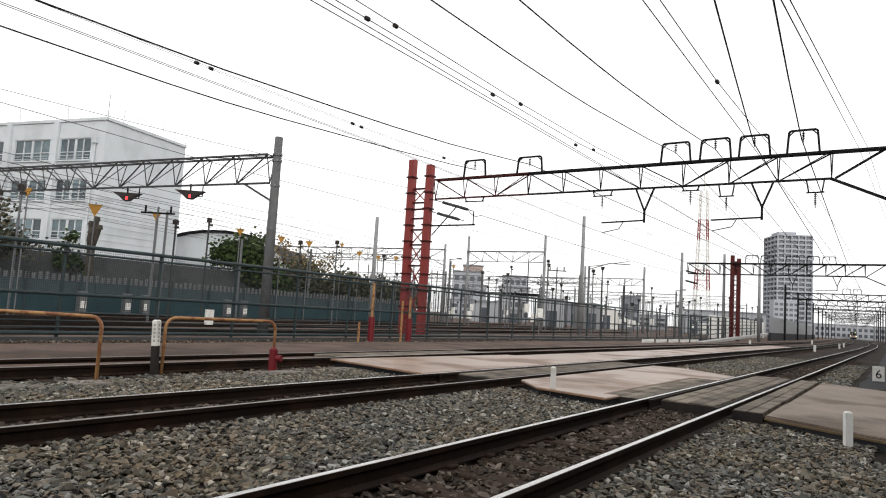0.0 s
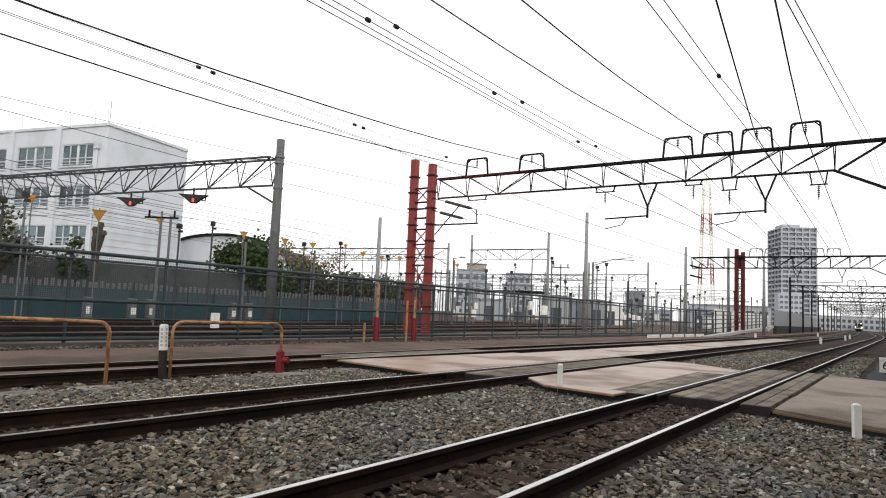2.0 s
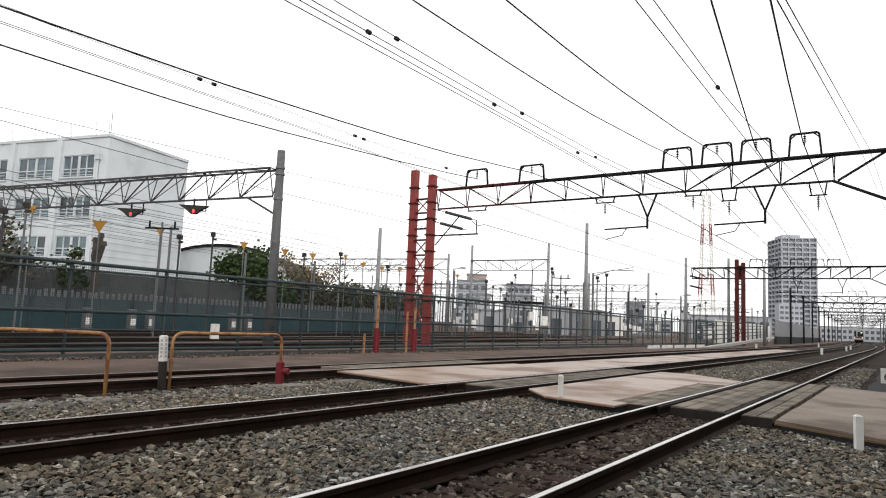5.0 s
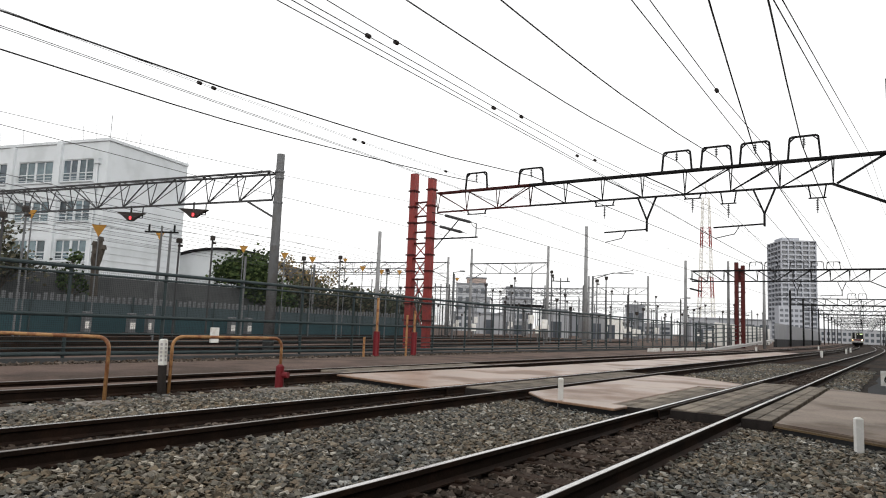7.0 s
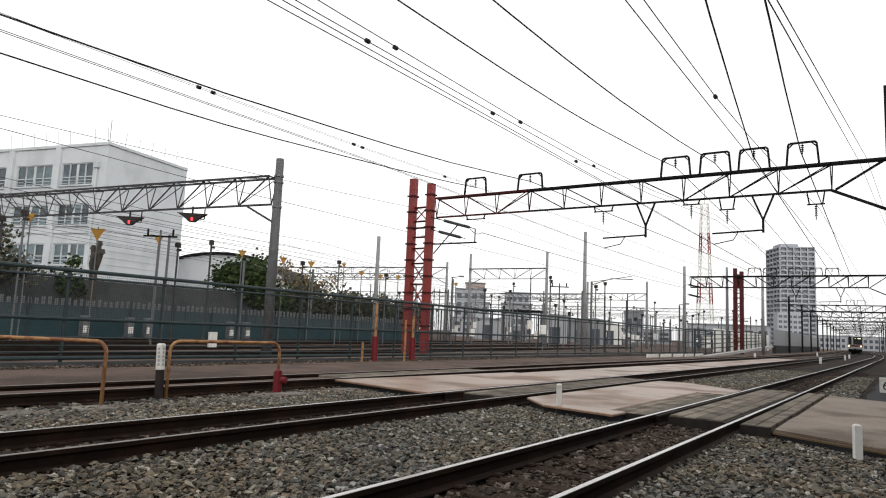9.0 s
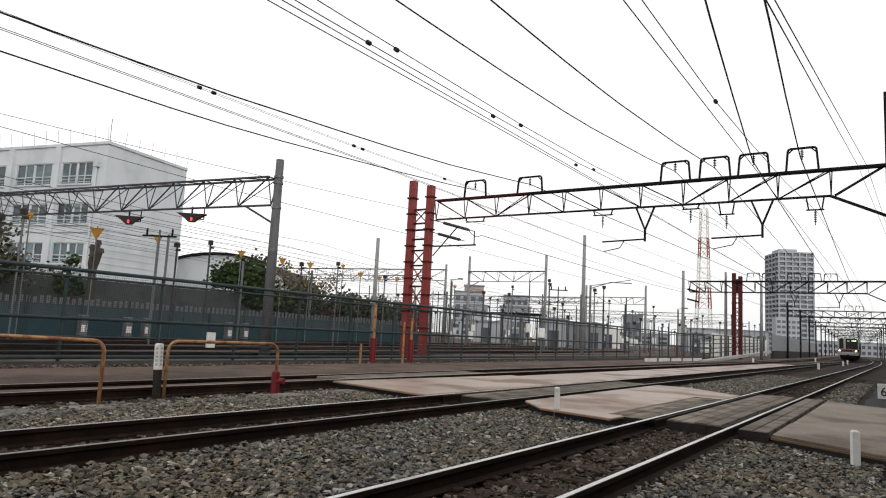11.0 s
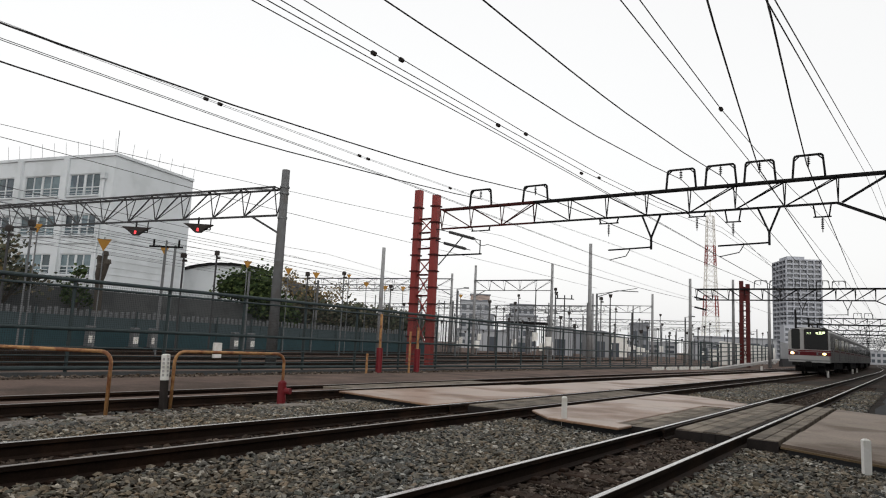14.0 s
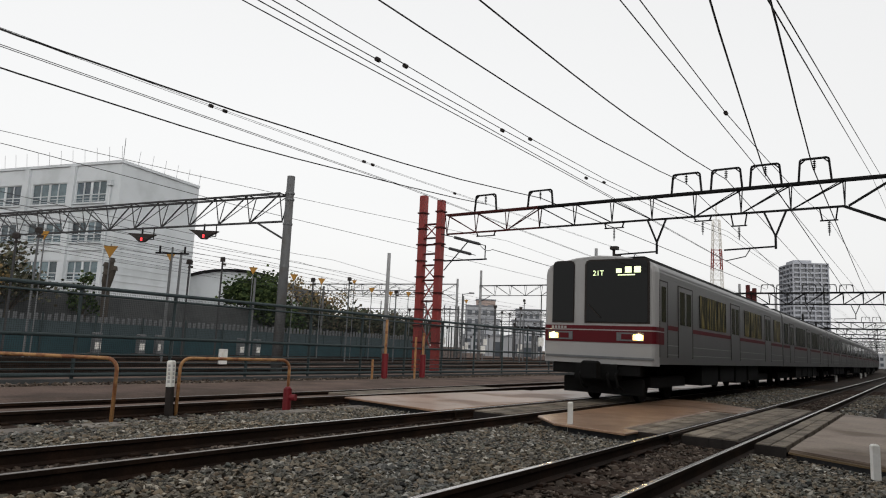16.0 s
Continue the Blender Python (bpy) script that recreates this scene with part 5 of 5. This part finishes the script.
# lattice rail climbing beside the kerb
rail = thing("ramp_fence", "dark steel lattice fence climbing beside the kerb", "fence", at=pose(0, 0, 0))
p, q = Vector((-13.2, 54, 0)), Vector((-17.3, 113, 0.8))
for z in (0.4, 0.8, 1.2, 1.6, 1.95):
    part("rail", Shape().bar(p + Vector((0, 0, z)), q + Vector((0, 0, z)), 0.08), TEAL_STEEL, rail)
for i in range(13):
    e = p.lerp(q, i / 12)
    part("post", Shape().rod(e + Vector((0, 0, -0.5)), e + Vector((0, 0, 2.0)), 0.07, 6), TEAL_STEEL, rail)


def shed(x, y, w, d, h, turn, material, label):
    s = thing("yard_shed", label, "shed", "yard sheds", at=pose(x, y, -0.3, 0, 0, turn))
    part("wall", Shape().box(-w / 2, w / 2, 0, d, 0, h + 0.3), material, s)
    part("roof", Shape().prism([(-w / 2 - 0.2, h + 0.3), (w / 2 + 0.2, h + 0.3), (0, h + 0.3 + w * 0.09)], -0.2, d + 0.2), FAR_DARK, s)
    part("door", Shape().box(-0.8, 0.8, -0.05, 0.0, 0, min(2.6, h - 0.3)), TOWER_GLASS, s)


srng = random.Random(19)
for i in range(11):
    y = srng.uniform(98, 150)
    x = -30 - srng.uniform(0, 1) * (y * 0.42)
    m = srng.choice((FAR, WHITE, GREYSHEET, FAR_DARK))
    shed(x, y, srng.uniform(2.2, 5), srng.uniform(3, 5), srng.uniform(1.8, 4.2), srng.uniform(10, 45), m, "small distant yard shed with a low gable roof")


# ---- train ----
CAR, SPEED, ARRIVE = 17.1, 20.3, 14.8
HALF = 1.34


def body_outline(z0=0.9):
    """Half-round shoulders over straight sides."""
    pts = [(-HALF, z0), (HALF, z0), (HALF, 2.95)]
    pts += [(HALF - 0.28 + 0.28 * math.cos(radians(a)), 2.95 + 0.26 * math.sin(radians(a))) for a in (25, 50, 75)]
    pts += [(0.55, 3.32), (0.0, 3.36), (-0.55, 3.32)]
    pts += [(-HALF + 0.28 + 0.28 * math.cos(radians(a)), 2.95 + 0.26 * math.sin(radians(a))) for a in (105, 130, 155)]
    return pts + [(-HALF, 2.95)]


def loft(outline, rings, shrink=True):
    """One outline of (x, z) at several (y, scale): a front with rounded edges."""
    s, n = Shape(), len(outline)
    vs = [(x * k, y, z if not shrink or z < 2 else z - (1 - k) * 0.7) for y, k in rings for x, z in outline]
    fs = [tuple(range(n)), tuple(range(len(vs) - 1, len(vs) - n - 1, -1))]
    fs += [(j * n + n + i, j * n + n + (i + 1) % n, j * n + (i + 1) % n, j * n + i) for j in range(len(rings) - 1) for i in range(n)]
    return s.add(vs, fs)


def wheelset(parent, y):
    for x in (-0.56, 0.56):
        part("wheel", Shape().rod((x - 0.06, y, 0.43), (x + 0.06, y, 0.43), 0.43, 20), UNDER, parent)
    part("axle", Shape().rod((-0.5, y, 0.43), (0.5, y, 0.43), 0.07, 8), UNDER, parent)


def rail_car(front):
    c = thing("train_car", "leading stainless commuter train car with red bands and lit headlights" if front else "stainless commuter train car with a thin red stripe", "train", "cars of the train")
    b = part("body", Shape().prism(body_outline(), 0.12 if front else 0.0, CAR - 0.35), STAINLESS, c)
    part("roof", Shape().prism([(-1.0, 3.25), (1.0, 3.25), (0.9, 3.375), (-0.9, 3.375)], 0.6, CAR - 0.8), UNDER, c, "dark roof with vents")
    for y in (4.2, 9.0, 13.6):
        part("roof_unit", Shape().box(-0.65, 0.65, y - 0.9, y + 0.9, 3.34, 3.45, 0.05), STEEL_GREY, c, "grey roof air-conditioning unit")
    if front:
        cab = part("cab_front", loft(body_outline(0.86), ((0.0, 0.95), (0.03, 0.978), (0.08, 0.996), (0.16, 1.004), (0.3, 1.004))), TRAIN_WHITE, c, "pale grey cab front")
        band = [(-HALF, 1.34), (HALF, 1.34), (HALF, 1.72), (-HALF, 1.72)]
        part("red_band", loft(band, ((-0.012, 0.953), (0.025, 0.984), (0.08, 1.003), (0.16, 1.008), (0.62, 1.008)), False), TRAIN_RED, cab, "deep red band")
        line = [(-HALF, 1.61), (HALF, 1.61), (HALF, 1.632), (-HALF, 1.632)]
        part("band_line", loft(line, ((-0.016, 0.954), (0.022, 0.987), (0.078, 1.006), (0.16, 1.011), (0.62, 1.011)), False), TRAIN_WHITE, cab)
        part("coaming", Shape().box(-HALF + 0.08, HALF - 0.02, -0.03, 0, 0.98, 1.03), STEEL_GREY, cab)
        for x0, x1, name in ((-1.1, -0.58, "door_window"), (-0.25, 1.18, "windscreen")):
            ro = 0.1
            o = [(x1 - ro + ro * math.cos(radians(a)), 3.21 - ro + ro * math.sin(radians(a))) for a in (0, 45, 90)]
            o += [(x0 + ro + ro * math.cos(radians(a)), 3.21 - ro + ro * math.sin(radians(a))) for a in (90, 135, 180)]
            o += [(x0, 1.81), (x1, 1.81)]
            fr = [((x - (x0 + x1) / 2) * 1.07 + (x0 + x1) / 2, (z - 2.48) * 1.05 + 2.48) for x, z in o]
            part("window_frame", Shape().prism(fr, -0.018, 0.01), BLACK, cab)
            part(name, Shape().prism(o, -0.028, 0.0), PANE_DARK, cab, "dark glass")
        fc = bpy.data.curves.new("train_code", "FONT")
        fc.body, fc.size, fc.extrude = "21T", 0.17, 0.002
        fo = new("train_code", fc)
        fo.data.materials.append(SIGN_LED)
        fo.parent, fo.matrix_basis = cab, pose(-0.1, -0.034, 2.87, 90)
        d = Shape()
        for i, (w, h) in enumerate(((0.13, 0.1), (0.15, 0.14), (0.15, 0.14))):
            x = 0.46 + 0.21 * i
            d.box(x, x + w, -0.034, -0.03, 2.92, 2.92 + h)
        d.box(0.5, 0.9, -0.034, -0.03, 2.86, 2.885)
        part("destination_display", d, SIGN_LED, cab, "lit destination bars")
        for x, s in ((-1.08, 1), (0.99, -1)):
            h = part("headlight", Shape().box(x - 0.13 if s < 0 else x - 0.1, x + 0.1 if s < 0 else x + 0.13, -0.04, 0, 1.41, 1.55, 0.03), LAMP, cab, "lit warm headlight")
            part("bulb", Shape().rod((x, -0.041, 1.48), (x, -0.048, 1.48), 0.06, 12), BULB, h, "bright bulb")
            part("lamp_bezel", Shape().box(min(x, x + s * 0.38) - 0.13, max(x, x + s * 0.38) + 0.11, -0.03, -0.005, 1.385, 1.575), STEEL_GREY, h)
            part("tail_lamp", Shape().box(min(x + s * 0.16, x + s * 0.4), max(x + s * 0.16, x + s * 0.4), -0.036, -0.02, 1.42, 1.54), TRAIN_RED, h)
        n = Shape()
        for i in range(5):
            n.box(-1.12 + 0.08 * i, -1.065 + 0.08 * i, -0.026, -0.02, 1.64, 1.7)
        part("number_bar", n, TRAIN_WHITE, cab)
        part("skirt", Shape().box(-1.1, 1.0, 0.05, 0.25, 0.62, 0.88, 0.03).box(-0.5, 0.5, -0.05, 0.3, 0.5, 0.86, 0.03), UNDER, c)
        part("coupler", Shape().rod((0, 0.3, 0.72), (0, -0.35, 0.72), 0.1, 10).box(-0.18, 0.18, -0.45, -0.2, 0.55, 0.92, 0.04), UNDER, c, "black coupler")
        part("pilot", Shape().box(-0.95, 0.95, 0.35, 0.5, 0.18, 0.55, 0.03), UNDER, c)
        for x in (-0.35, 0.3, 0.5):
            part("hose", Shape().tube([(x, 0.05, 0.75), (x, -0.12, 0.6), (x + 0.05, -0.1, 0.38), (x + 0.08, 0.1, 0.3)], 0.03, 6), UNDER, c)
        part("wiper", Shape().bar((-0.2, -0.045, 2.2), (0.1, -0.045, 1.9), 0.02), BLACK, cab)
        part("antenna", Shape().rod((0.2, 0.5, 3.3), (0.2, 0.5, 3.56), 0.035, 6).box(0.13, 0.3, 0.42, 0.58, 3.54, 3.62).box(0.24, 0.36, 0.45, 0.55, 3.3, 3.42), BLACK, c)
    # sides: doors, windows, stripe, sill lines
    for s in (-1, 1):
        x0, x1 = (HALF - 0.005, HALF + 0.006) if s > 0 else (-HALF - 0.006, -HALF + 0.005)
        part("stripe", Shape().box(x0, x1, 0.62 if front else 0.0, CAR - 0.35, 1.69, 1.79), TRAIN_RED, b, "thin red stripe")
        xw0, xw1 = (HALF - 0.005, HALF + 0.01) if s > 0 else (-HALF - 0.01, -HALF + 0.005)
        for z in (1.33, 1.12, 2.86, 2.93, 3.0):
            part("bead", Shape().box(x0, x1 - 0.002 if s > 0 else x1, 0.4, CAR - 0.36, z, z + 0.014), BEAD if z < 2 else STAINLESS, b, "raised side bead")
        doors = [(1.75, 2.95), (7.3, 8.5), (12.9, 14.1)]
        if front:
            doors = [(0.32, 0.85)] + doors
        for a, e in doors:
            d = part("door", Shape().box(xw0, xw1, a, e, 1.08, 2.76), STAINLESS, c, "stainless sliding door")
            g = Shape().box(xw0, xw1 + 0.003 if s > 0 else xw1, a - 0.03, a, 1.06, 2.79).box(xw0, xw1 + 0.003, e, e + 0.05, 1.06, 2.79).box(xw0, xw1 + 0.003, a, e, 2.76, 2.79)
            part("gap", g, BLACK, d)
            k = (e - a) / 2
            for y in ((a + 0.12, a + k - 0.08), (a + k + 0.08, e - 0.12)) if k > 0.4 else ((a + 0.12, e - 0.1),):
                xa, xb = (HALF, HALF + 0.015) if s > 0 else (-HALF - 0.015, -HALF)
                part("door_glass", Shape().box(xa, xb, y[0], y[1], 1.85, 2.65), PANE_SIDE, d)
        for a, e in ((3.7, 6.6), (9.3, 12.2), (14.8, 16.2)) + (() if front else ((0.3, 1.2),)):
            w = part("window", Shape().box(xw0, xw1, a, e, 1.86, 2.72), PANE_LIT if front else PANE_SIDE, c, "passenger window with warm interior glow put on the glass" if front else "dark passenger window")
            n = 3 if e - a > 2 else 1
            for i in range(n + 1):
                y = a + (e - a) * i / n
                part("mullion", Shape().box(x0, xw1 + 0.006, y - 0.03, y + 0.03, 1.86, 2.72) if s > 0 else Shape().box(xw0 - 0.006, x1, y - 0.03, y + 0.03, 1.86, 2.72), STEEL_DARK, w)
    # below the floor
    for y in (2.3, CAR - 2.9):
        bg = part("bogie", Shape().box(-0.95, -0.75, y - 1.4, y + 1.4, 0.35, 0.6, 0.04).box(0.75, 0.95, y - 1.4, y + 1.4, 0.35, 0.6, 0.04).box(-0.75, 0.75, y - 0.3, y + 0.3, 0.3, 0.75, 0.03), UNDER, c)
        for e in (-1.0, 1.0):
            wheelset(bg, y + e)
    u = Shape()
    for i, (a, e) in enumerate(((4.4, 6.2), (6.5, 8.3), (8.6, 10.2), (10.5, 12.2))):
        u.box(-1.2, 1.2, a, e, 0.35 + 0.06 * (i % 2), 0.9, 0.03)
    part("equipment_box", u, UNDER, c, "black underfloor equipment boxes")
    part("gangway", Shape().box(-0.5, 0.5, CAR - 0.36, CAR, 1.0, 2.95), UNDER, c, "black gangway bellows")
    return c


lead = rail_car(True)
follow = rail_car(False)
cars = [lead, follow] + [copy_thing(follow, Matrix()) for _ in range(6)]


def motions():
    times = [0, 1, 2, 3, 4, 5, 6, 7, 8, 9, 10, 11, 12, 12.5, 13, 13.5, 14, 14.5, 15, 15.5, 16]
    for i, car in enumerate(cars):
        rows = []
        for t in times:
            y = ARRIVE + SPEED * (16 - t) + CAR * i
            a, b = bend(y + 2)[0], bend(y + CAR - 3)[0]
            turn = math.degrees(math.atan2(-(b - a), CAR - 5))
            rows.append((t, pose(-6.05 + bend(y)[0], y, 0.0, 0, 0, turn)))
        walk(car, rows)


motions()
